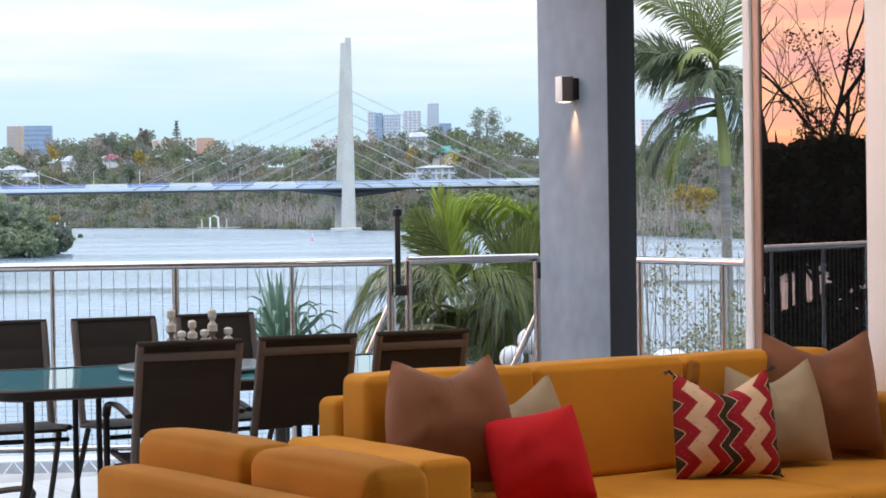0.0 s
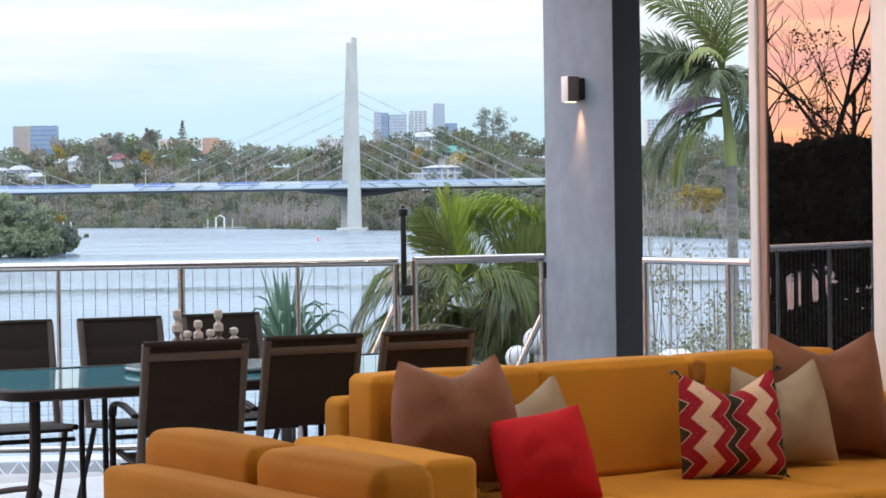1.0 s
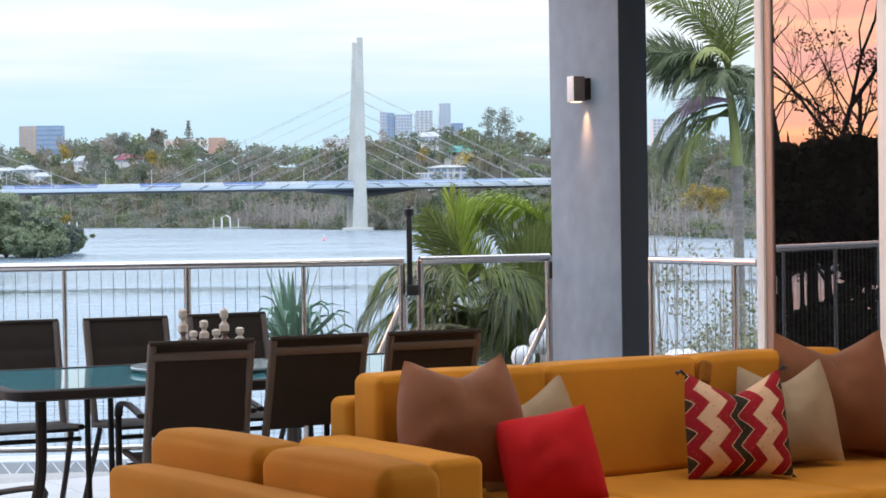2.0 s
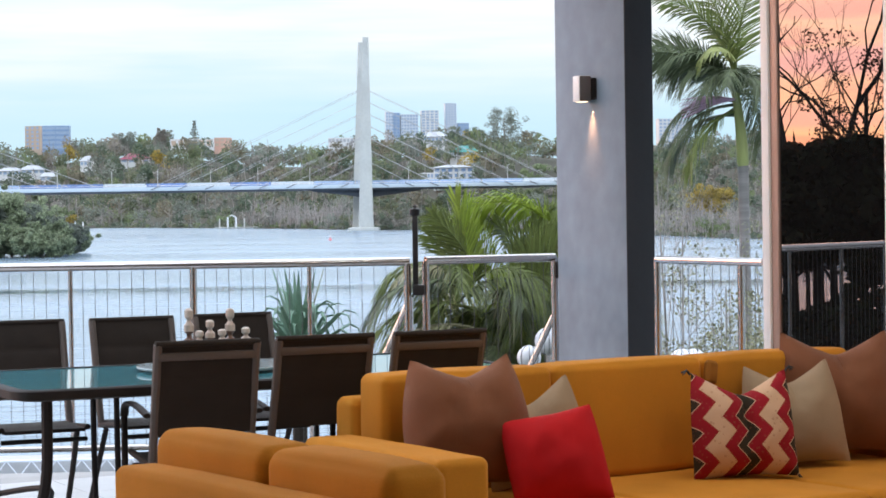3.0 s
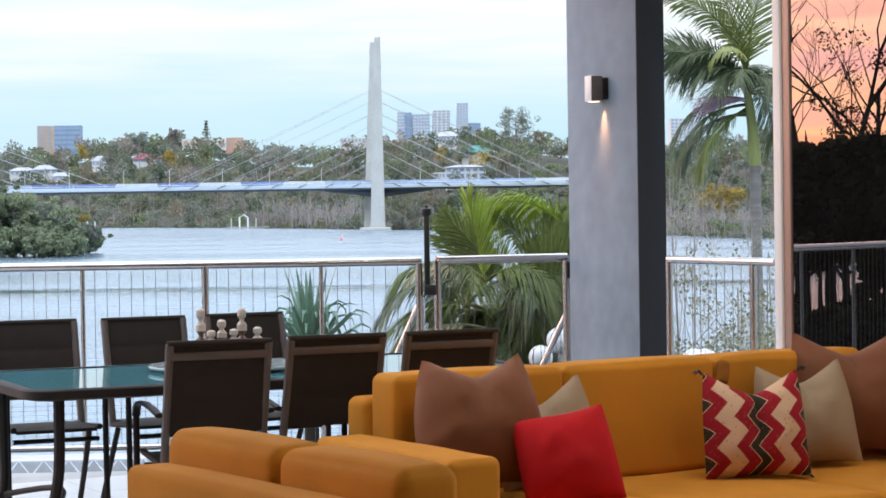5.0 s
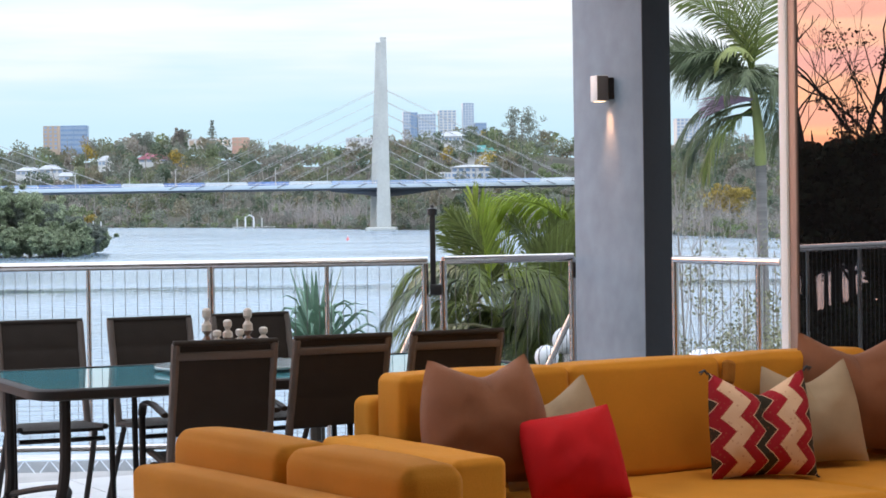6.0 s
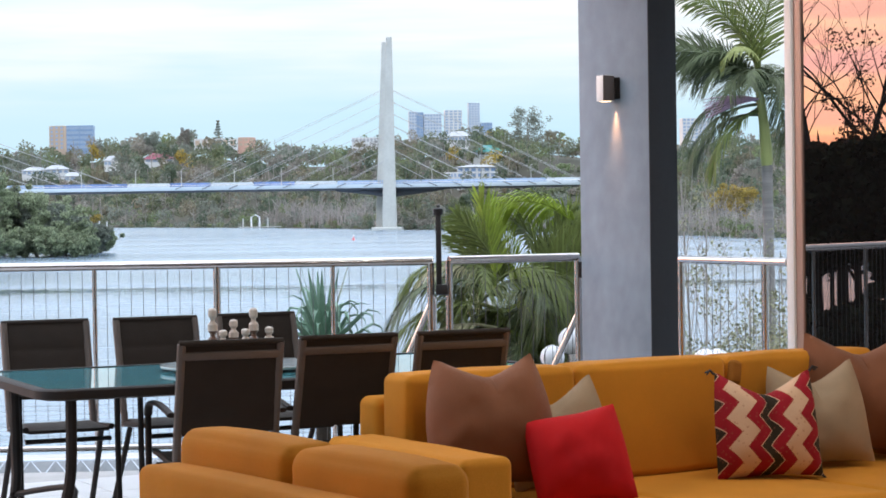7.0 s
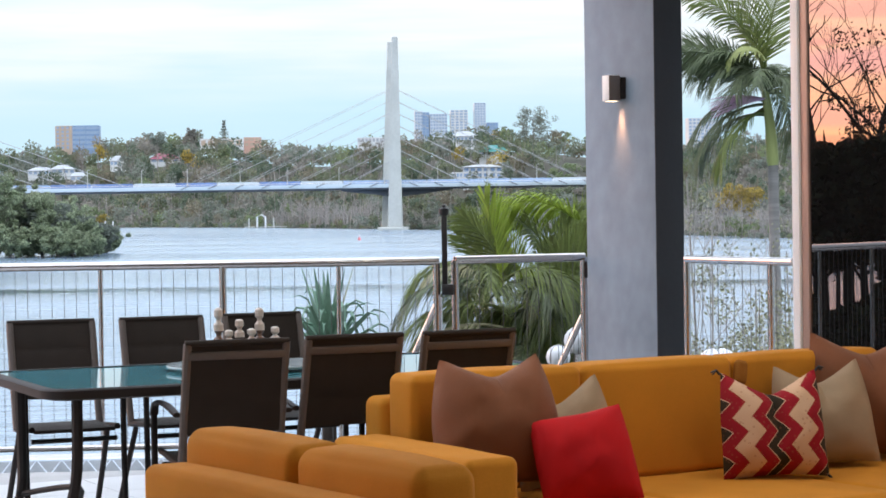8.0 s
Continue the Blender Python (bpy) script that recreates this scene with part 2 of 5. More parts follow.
def water_material():
    m = bpy.data.materials.new("river_water")
    m.use_nodes = True
    nt = m.node_tree
    N, L = nt.nodes.new, nt.links.new
    b = nt.nodes["Principled BSDF"]
    b.inputs["Base Color"].default_value = (0.18, 0.255, 0.34, 1)
    b.inputs["Roughness"].default_value, b.inputs["IOR"].default_value = 0.06, 1.45
    co = N("ShaderNodeTexCoord")
    hs = []
    for scale, st in ((0.5, (0.35, 1, 1)), (0.028, (0.10, 1, 1))):
        mp, n = N("ShaderNodeMapping"), N("ShaderNodeTexNoise")
        mp.inputs["Scale"].default_value = st
        n.inputs["Scale"].default_value, n.inputs["Detail"].default_value = scale, 4 if scale > 0.1 else 1.5
        L(co.outputs["Object"], mp.inputs[0])
        L(mp.outputs[0], n.inputs["Vector"])
        hs.append(n.outputs[0])
    # calm streaks between ruffled patches
    r = N("ShaderNodeMapRange")
    r.inputs["From Min"].default_value, r.inputs["From Max"].default_value = 0.40, 0.62
    r.inputs["To Min"].default_value, r.inputs["To Max"].default_value = 0.62, 1.0
    L(hs[1], r.inputs[0])
    # one slick lies across the river, its edges wandering
    sep = N("ShaderNodeSeparateXYZ")
    L(co.outputs["Object"], sep.inputs[0])
    wander, off, near, slick = N("ShaderNodeMath"), N("ShaderNodeMath"), N("ShaderNodeMath"), N("ShaderNodeMapRange")
    wander.operation, wander.inputs[1].default_value = "MULTIPLY_ADD", 60.0
    L(hs[1], wander.inputs[0])
    L(sep.outputs[1], wander.inputs[2])
    off.operation, off.inputs[1].default_value = "SUBTRACT", 188.0
    L(wander.outputs[0], off.inputs[0])
    near.operation = "ABSOLUTE"
    L(off.outputs[0], near.inputs[0])
    slick.inputs["From Min"].default_value, slick.inputs["From Max"].default_value = 5.0, 16.0
    slick.inputs["To Min"].default_value, slick.inputs["To Max"].default_value = 0.22, 1.0
    L(near.outputs[0], slick.inputs[0])
    rough_by = N("ShaderNodeMath")
    rough_by.operation = "MULTIPLY"
    L(r.outputs[0], rough_by.inputs[0])
    L(slick.outputs[0], rough_by.inputs[1])
    bp = N("ShaderNodeBump")
    bp.inputs["Distance"].default_value = 0.28
    L(rough_by.outputs[0], bp.inputs["Strength"])
    L(hs[0], bp.inputs["Height"])
    L(bp.outputs[0], b.inputs["Normal"])
    r2 = N("ShaderNodeMapRange")
    r2.inputs["From Min"].default_value, r2.inputs["From Max"].default_value = 0.40, 0.62
    r2.inputs["To Min"].default_value, r2.inputs["To Max"].default_value = 0.15, 0.24
    L(hs[1], r2.inputs[0])
    calm = N("ShaderNodeMath")
    calm.operation = "MULTIPLY"
    L(r2.outputs[0], calm.inputs[0])
    L(slick.outputs[0], calm.inputs[1])
    L(calm.outputs[0], b.inputs["Roughness"])
    return m


WATER = water_material()


def chevron_material():
    m = bpy.data.materials.new("chevron_kilim")
    m.use_nodes = True
    nt = m.node_tree
    N, L = nt.nodes.new, nt.links.new
    b = nt.nodes["Principled BSDF"]
    b.inputs["Roughness"].default_value, b.inputs["Specular IOR Level"].default_value = 0.9, 0.2
    co, sep = N("ShaderNodeTexCoord"), N("ShaderNodeSeparateXYZ")
    L(co.outputs["Object"], sep.inputs[0])

    def calc(op, a, c, d=None):
        n = N("ShaderNodeMath")
        n.operation = op
        for i, v in enumerate((a, c, d)):
            if v is None:
                continue
            if isinstance(v, (int, float)):
                n.inputs[i].default_value = v
            else:
                L(v, n.inputs[i])
        return n.outputs[0]

    zig = calc("PINGPONG", calc("ADD", sep.outputs[2], 5.03), 0.064)
    across = calc("ADD", sep.outputs[0], calc("MULTIPLY_ADD", zig, 0.88, -0.020 + 4.23))
    phase = calc("DIVIDE", calc("MODULO", across, 0.235), 0.235)
    r = N("ShaderNodeValToRGB")
    r.color_ramp.interpolation = "CONSTANT"
    cream, red, dark, olive, rust = (0.62, 0.42, 0.28), (0.29, 0.012, 0.022), (0.035, 0.028, 0.018), (0.14, 0.12, 0.05), (0.30, 0.05, 0.03)
    stops = [(0.0, dark), (0.085, cream), (0.105, red), (0.325, rust), (0.34, cream), (0.66, rust), (0.675, red), (0.895, cream), (0.915, dark)]
    set_stops(r, stops)
    L(phase, r.inputs[0])
    n = N("ShaderNodeTexNoise")
    n.inputs["Scale"].default_value = 160
    L(co.outputs["Object"], n.inputs["Vector"])
    # small woven motifs in the red and dark bands
    v = N("ShaderNodeTexVoronoi")
    v.inputs["Scale"].default_value = 42
    L(co.outputs["Object"], v.inputs["Vector"])
    spot = calc("MULTIPLY", calc("LESS_THAN", v.outputs["Distance"], 0.22), 0.35)
    mx = N("ShaderNodeMix")
    mx.data_type = "RGBA"
    L(spot, mx.inputs[0])
    L(r.outputs[0], mx.inputs[6])
    mx.inputs[7].default_value = (0.30, 0.10, 0.06, 1)
    L(mx.outputs[2], b.inputs["Base Color"])
    bp = N("ShaderNodeBump")
    bp.inputs["Strength"].default_value, bp.inputs["Distance"].default_value = 0.4, 0.004
    L(n.outputs[0], bp.inputs["Height"])
    L(bp.outputs[0], b.inputs["Normal"])
    return m


CHEVRON = chevron_material()


# ---------------------------------------------------------------- shaping helpers
def mesh_of(bm, mat, name, smooth=True):
    me = bpy.data.meshes.new(name)
    bm.normal_update()
    bm.to_mesh(me)
    bm.free()
    if mat:
        me.materials.append(mat)
    if smooth:
        me.shade_smooth()
        me.set_sharp_from_angle(angle=radians(38))
    return me


def part(name, bm, mat, parent=None, label="", m=None, smooth=True):
    ob = new(name, mesh_of(bm, mat, name, smooth))
    if parent is not None:
        ob.parent = parent
    if m is not None:
        ob.matrix_basis = m
    if label:
        tagged(ob, label)
    return ob


def thing(name, label, category, m=None, group="", kind=""):
    ob = new(name)
    if m is not None:
        ob.matrix_basis = m
    return tagged(ob, label, category, group, kind)


def block(x0, x1, y0, y1, z0, z1, bevel=0.0, seg=2, bm=None):
    """A box with rounded edges."""
    own = bmesh.new()
    bmesh.ops.create_cube(own, size=1)
    for v in own.verts:
        v.co = Vector(((x0 + x1) / 2 + v.co.x * (x1 - x0), (y0 + y1) / 2 + v.co.y * (y1 - y0), (z0 + z1) / 2 + v.co.z * (z1 - z0)))
    if bevel:
        bmesh.ops.bevel(own, geom=own.edges[:], offset=bevel, segments=seg, profile=0.5, affect="EDGES")
    if bm is None:
        return own
    return join(bm, own)


def join(bm, other):
    me = bpy.data.meshes.new("tmp")
    other.to_mesh(me)
    other.free()
    bm.from_mesh(me)
    bpy.data.meshes.remove(me)
    return bm


def tube(points, radii, sides=8, bm=None, closed_ends=True, flat=1.0):
    """A round bar along points, its radius given once or point by point."""
    bm = bm or bmesh.new()
    pts = [Vector(p) for p in points]
    if not isinstance(radii, (list, tuple)):
        radii = [radii] * len(pts)
    rings = []
    up = Vector((0, 0, 1))
    for i, p in enumerate(pts):
        d = (pts[min(i + 1, len(pts) - 1)] - pts[max(i - 1, 0)]).normalized()
        ref = up if abs(d.z) < 0.9 else Vector((1, 0, 0))
        a = d.cross(ref).normalized()
        b = a.cross(d).normalized()
        rings.append([bm.verts.new(p + (a * math.cos(2 * math.pi * k / sides) + b * flat * math.sin(2 * math.pi * k / sides)) * radii[i]) for k in range(sides)])
    for r0, r1 in zip(rings, rings[1:]):
        for k in range(sides):
            bm.faces.new((r0[k], r0[(k + 1) % sides], r1[(k + 1) % sides], r1[k]))
    if closed_ends:
        bm.faces.new(rings[0][::-1])
        bm.faces.new(rings[-1])
    return bm


def turned(profile, sides=16):
    """A body of revolution from (radius, height) pairs."""
    bm = bmesh.new()
    rings = [[bm.verts.new((r * math.cos(2 * math.pi * k / sides), r * math.sin(2 * math.pi * k / sides), z)) for k in range(sides)] for r, z in profile]
    for r0, r1 in zip(rings, rings[1:]):
        for k in range(sides):
            bm.faces.new((r0[k], r0[(k + 1) % sides], r1[(k + 1) % sides], r1[k]))
    bm.faces.new(rings[0][::-1])
    bm.faces.new(rings[-1])
    return bm


def spline(pts, n=6):
    """More points on a smooth line through pts."""
    pts = [Vector(p) for p in pts]
    out = []
    for i in range(len(pts) - 1):
        a, b = pts[i], pts[i + 1]
        p0, p3 = pts[max(i - 1, 0)], pts[min(i + 2, len(pts) - 1)]
        for k in range(n):
            t = k / n
            out.append(0.5 * ((2 * a) + (b - p0) * t + (2 * p0 - 5 * a + 4 * b - p3) * t * t + (3 * a - 3 * b + p3 - p0) * t ** 3))
    return out + [pts[-1]]


def quads(name, corners, mat):
    """A mesh of loose four-cornered leaves from an array (n, 4, 3)."""
    n = len(corners)
    me = bpy.data.meshes.new(name)
    me.from_pydata(corners.reshape(-1, 3).tolist(), [], np.arange(n * 4).reshape(n, 4).tolist())
    me.materials.append(mat)
    return me


def leaf_cloud(rng, centres, radii, per, size, long=1.6):
    """Leaves scattered in and on ellipsoids: centres (k, 3), radii (k, 3)."""
    k = len(centres)
    d = rng.normal(size=(k, per, 3))
    d /= np.linalg.norm(d, axis=2, keepdims=True)
    rad = rng.uniform(0.55, 1.05, size=(k, per, 1))
    c = (centres[:, None, :] + d * rad * radii[:, None, :]).reshape(-1, 3)
    n = len(c)
    a = rng.normal(size=(n, 3))
    a /= np.linalg.norm(a, axis=1, keepdims=True)
    b = np.cross(a, rng.normal(size=(n, 3)))
    b /= np.linalg.norm(b, axis=1, keepdims=True)
    s = (np.repeat(np.broadcast_to(np.asarray(size, float), (k,)), per) * rng.uniform(0.6, 1.4, n))[:, None]
    a, b = a * s * long / 2, b * s / 2
    return np.stack([c - a, c - b * 0.9, c + a, c + b * 0.9], axis=1)


# ---------------------------------------------------------------- ground, river, woods
WATER_Z = -4.0
SHORE = ((-9.0, 2600), (-1.0, 2000), (-0.40, 1700), (-0.21, 1500), (-0.166, 1352), (-0.034, 790), (0.06, 560), (0.138, 407), (0.30, 300), (1.0, 180), (9.0, 120))
TURN = radians(28)                      # the house stands askew to the river
E1 = Vector((math.cos(TURN), math.sin(TURN), 0))
E2 = Vector((math.sin(TURN), -math.cos(TURN), 0))


def shore_at(q):
    """Distance ahead of the far shore, for a bearing q = x / y."""
    return float(np.interp(q, [s[0] for s in SHORE], [s[1] for s in SHORE]))


def ground_z(x, y):
    bank = -2.6 - 2.9 * min(1, max(0, (y - 0.15 * x - 13.5) / 9.0))
    if y > 1:
        d = shore_at(x / y)
        t = (y / d - 1) / 0.45
        if t > 0:
            s = min(1, t)
            s = s * s * (3 - 2 * s)
            crest = 0.0270 + 0.003 * math.sin(x / y * 40 + 1)
            rise = -3.8 + min(1, t * 12) * 1.0 + s * (crest * y + 3)
            # cutting where the bridge lands
            q = x / y
            if q > -0.02:
                rise = min(rise, 7.0 + max(0.0, y - 790.0) * 0.45 + max(0.0, q - 0.066) * 1400)
            return rise
        if t > -0.03:
            return -5.5 + (t + 0.03) / 0.03 * 1.7
    return bank


def build_ground():
    me = bpy.data.meshes.new("ground")
    az = np.concatenate([np.linspace(-0.32, 0.32, 90), np.linspace(0.36, 2 * math.pi - 0.36, 70)])
    rad = np.concatenate([[0.5, 4, 8], np.linspace(11, 30, 14), np.geomspace(36, 4200, 74)])
    verts, faces = [], []
    for r in rad:
        for a in az:
            x, y = r * math.sin(a), r * math.cos(a)
            verts.append((x, y, ground_z(x, y)))
    n = len(az)
    for i in range(len(rad) - 1):
        for j in range(n):
            faces.append((i * n + j, i * n + (j + 1) % n, (i + 1) * n + (j + 1) % n, (i + 1) * n + j))
    me.from_pydata(verts, [], faces)
    me.materials.append(SOIL)
    me.shade_smooth()
    tagged(new("ground", me), "brown riverbank soil and leaf litter under trees", "ground", kind="structure")
    bm = bmesh.new()
    bm.faces.new([bm.verts.new(v) for v in ((-3500, 10, WATER_Z), (2500, 10, WATER_Z), (2500, 4000, WATER_Z), (-3500, 4000, WATER_Z))])
    tagged(part("water", bm, WATER), "calm wide river reflecting the pale dusk sky", "river", kind="structure")


build_ground()


# open views in the woods: bearing from, to; hillside share from, to
CLEARINGS = ((-0.150, -0.139, 0.79, 0.86), (-0.170, -0.164, 0.64, 0.70), (-0.206, -0.183, 0.60, 0.66), (-0.006, 0.014, 0.44, 0.57), (0.010, 0.020, 0.785, 0.82), (-0.126, -0.096, 0.98, 1.12), (-0.198, -0.174, 1.03, 1.2))


def build_woods():
    rng = np.random.default_rng(5)
    kinds = ((LEAF_A, "olive"), (LEAF_B, "deep green"), (LEAF_C, "grey-green"), (LEAF_D, "yellowing"), (LEAF_E, "brownish olive"), (LEAF_F, "fresh green"), (LEAF_G, "dry grey"))
    groups = {k: ([], []) for k in range(len(kinds))}
    sizes = {k: [] for k in range(len(kinds))}
    for row, t in enumerate(np.linspace(0.0, 1.25, 19)):
        for q in np.arange(-0.30, 0.34, 0.0062):
            q = q + rng.uniform(-0.004, 0.004)
            d = shore_at(q)
            y = d * (1.006 + 0.45 * (t + rng.uniform(-0.03, 0.03)))
            x = q * y
            if row > 1 and rng.random() < 0.14:
                continue
            r = 0.0042 * y * rng.uniform(0.6, 1.35)
            if row < 2:
                r *= 0.8
            tall = rng.uniform(0.8, 1.5)
            if any(q0 < q < q1 and t0 < t < t1 for q0, q1, t0, t1 in CLEARINGS):
                continue
            base = ground_z(x, y)
            # kept low where the bridge passes overhead
            if 0.0 < q < 0.062 and y < 790 and base + 1.75 * r * tall > 10.0:
                tall = (10.0 - base) / (1.75 * r)
                if tall < 0.3:
                    continue
            pick = rng.choice(7, p=(0.25, 0.17, 0.22, 0.015, 0.13, 0.135, 0.08) if row > 1 else (0.30, 0.08, 0.27, 0.01, 0.08, 0.16, 0.10))
            for lobe in range(3):
                off = rng.normal(size=3) * (0.45 * r, 0.45 * r, 0.35 * r)
                groups[pick][0].append((x + off[0], y + off[1], base + r * tall * (0.75 + 0.3 * lobe) + off[2] * 0.5))
                f = rng.uniform(0.5, 0.8)
                groups[pick][1].append((r * f, r * f, r * tall * f * 0.75))
                sizes[pick].append(r * 0.18)
    # low growth down to the waterline
    for q in np.arange(-0.30, 0.34, 0.0026):
        y = shore_at(q) * (1.0015 + rng.uniform(0, 0.003))
        r, pick = 0.0022 * y * rng.uniform(0.5, 1.2), int(rng.choice((0, 1, 2, 5)))
        groups[pick][0].append((q * y, y, WATER_Z + 0.55 * r))
        groups[pick][1].append((r, r, r * 0.8))
        sizes[pick].append(0.0006 * y)
    for (k, (c, r)), (mat, words) in zip(groups.items(), kinds):
        me = quads("woodland", leaf_cloud(rng, np.array(c), np.array(r), 78, np.array(sizes[k])), mat)
        tagged(new("woodland", me), words + " wooded hillside above the far river bank", "woodland", kind="stuff")
    # bleached trunks along the far shore
    bm = bmesh.new()
    for i in range(420):
        q = rng.uniform(-0.092, -0.045) if rng.random() < 0.45 else (rng.uniform(0.095, 0.16) if rng.random() < 0.6 else rng.uniform(-0.21, 0.2))
        y = shore_at(q) * rng.uniform(1.003, 1.03)
        x, h = q * y, 0.0125 * y * rng.uniform(0.5, 1.1)
        z = ground_z(x, y)
        lean = rng.normal(size=2) * h * 0.16
        top = (x + lean[0], y + lean[1], z + h)
        r = 0.00017 * y
        tube([(x, y, z - 0.5), (x + lean[0] * 0.4, y, z + h * 0.5), top], [r * 1.5, r, r * 0.5], 4, bm)
        for _ in range(2):
            s = rng.uniform(0.4, 0.8)
            e = rng.normal(size=2) * h * 0.25
            p = (x + lean[0] * s, y + lean[1] * s, z + h * s)
            tube([p, (p[0] + e[0], p[1] + e[1], p[2] + h * rng.uniform(0.15, 0.4))], [r * 0.8, r * 0.4], 4, bm)
    # slender trunks standing among the crowns of the hillside
    for i in range(360):
        q = rng.uniform(-0.22, 0.2)
        y = shore_at(q) * rng.uniform(1.03, 1.4)
        if 0.0 < q < 0.066 and y < 800:
            continue
        x, h = q * y, 0.014 * y * rng.uniform(0.6, 1.1)
        z, r = ground_z(x, y), 0.00013 * y
        lean = rng.normal() * h * 0.1
        tube([(x, y, z - 0.5), (x + lean, y - 0.004 * y, z + h)], [r * 1.4, r * 0.6], 4, bm)
    tagged(part("bare_trunks", bm, PALE_BARK), "bleached bare mangrove trunks along the far shore", "dead trees", kind="stuff")


build_woods()


def limb_tree(name, label, m, height, trunk_r, crown, leaf_mat, bark, rng, leaf=0.3, per=60, lobes=26, fork=0.4, category="tree", bare=False, puff=0.30):
    """A tapered trunk with limbs and a crown of loose leaves."""
    t = thing(name, label, category, m)
    bm = bmesh.new()
    lean = rng.normal(size=2) * height * 0.03
    pts = spline([(0, 0, -0.4), (lean[0] * 0.5, lean[1] * 0.5, height * 0.4), (lean[0], lean[1], height * 0.85)], 4)
    tube(pts, [trunk_r * (1 - 0.8 * i / len(pts)) for i in range(len(pts))], 8, bm)
    ends = []
    for i in range(lobes):
        s = fork + (0.95 - fork) * i / lobes
        a = i * 2.4 + rng.uniform(-0.4, 0.4)
        base = Vector((lean[0] * s, lean[1] * s, height * 0.85 * s))
        reach = crown * (1.05 - 0.5 * abs(2 * s - 1.1)) * rng.uniform(0.5, 1.0)
        end = base + Vector((math.cos(a) * reach, math.sin(a) * reach, height * rng.uniform(0.08, 0.26)))
        mid = (base + end) / 2 + Vector((0, 0, -reach * 0.08))
        r = trunk_r * 0.42 * (1 - 0.6 * s)
        tube(spline([base, mid, end], 3), [r * (1 - 0.11 * k) for k in range(7)], 5, bm)
        ends.append(end)
        for _ in range(3 if bare else 1):
            e2 = mid.lerp(end, rng.uniform(0.1, 0.9)) + Vector(rng.normal(size=3) * reach * 0.3) + Vector((0, 0, reach * 0.3))
            tube([mid.lerp(end, 0.2), e2], [r * 0.5, r * 0.2], 4, bm)
            ends.append(e2)
    part("trunk", bm, bark, t)
    if not bare:
        c = np.array([e[:] for e in ends])
        rr = np.array([[crown * puff * rng.uniform(0.6, 1.2)] * 3 for _ in ends]) * (1, 1, 0.75)
        ob = new("crown", quads("crown", leaf_cloud(rng, c, rr, per, leaf), leaf_mat))
        ob.parent = t
    return t


def build_far_trees():
    rng = np.random.default_rng(9)
    for q, lift, back, c, lab, mat in ((0.0332, 0.0496, 1.42, 8.0, "tall dark spreading tree above the wooded skyline", LEAF_C), (-0.1318, 0.0425, 1.45, 6.0, "dark rounded tree on the wooded skyline", LEAF_G),
                                       (-0.149, 0.0405, 1.45, 11.0, "leafy grey-green tree on the wooded skyline", LEAF_C), (0.131, 0.0092, 1.10, 5.0, "yellow-flowering tree on the far bank", LEAF_D)):
        y = shore_at(q) * back
        x = q * y
        z = ground_z(x, y)
        h = EYE + lift * y - z
        limb_tree("tree", lab, pose(x, y, z), h, h * 0.02, c, mat, BARK, rng, leaf=max(0.34, 0.00032 * y), per=80, lobes=34, fork=0.22, puff=0.27)
    # tiered conifer on the skyline
    y = 1620.0
    x = -0.1158 * y
    z = ground_z(x, y)
    top = EYE + 0.0466 * y - z
    pine = thing("conifer", "tall tiered pine standing above the skyline", "tree", pose(x, y, z))
    part("trunk", tube([(0, 0, -0.5), (0, 0, top)], [0.6, 0.12], 8), BARK, pine)
    c, r = [], []
    for k in range(10):
        h = top - 20 + k * 2.1
        for a in range(9):
            for s in (0.45, 0.9):
                w = 5.0 * (1 - k / 11.5) * rng.uniform(0.65, 1.2)
                c.append((math.cos(a * 0.698 + k) * w * s, math.sin(a * 0.698 + k) * w * s, h + s * 0.7 + rng.uniform(-0.5, 0.5)))
                r.append((w * 0.25, w * 0.25, 0.45))
    ob = new("crown", quads("crown", leaf_cloud(rng, np.array(c), np.array(r), 6, 0.7), LEAF_C))
    ob.parent = pine
    # mangroves on the near point
    for i in range(15):
        q = -0.250 + 0.077 * (i / 14) ** 0.75
        y = 318 + rng.uniform(-8, 16) + (i % 3) * 7
        x = q * y
        h = (12.6 - i * 0.55 if i < 7 else 7.8 - (i - 7) * 0.62) * rng.uniform(0.9, 1.1)
        limb_tree("mangrove", "dense olive-green mangrove at the water's edge", pose(x, y, WATER_Z), h, 0.25, 4.4 if i < 11 else 2.8, LEAF_C if i % 3 == 1 else LEAF_M, BARK, rng, leaf=0.22, per=150, lobes=52, fork=0.05, puff=0.20)

    for i in range(10):
        q = -0.248 + 0.066 * i / 9
        y = 307 + rng.uniform(-3, 3)
        limb_tree("mangrove", "low olive-green mangrove overhanging the water", pose(q * y, y, WATER_Z), rng.uniform(3.2, 4.6) * (1 if i < 7 else 0.75), 0.12, 2.6, LEAF_M, BARK, rng, leaf=0.22, per=110, lobes=38, fork=0.03, puff=0.20)


build_far_trees()


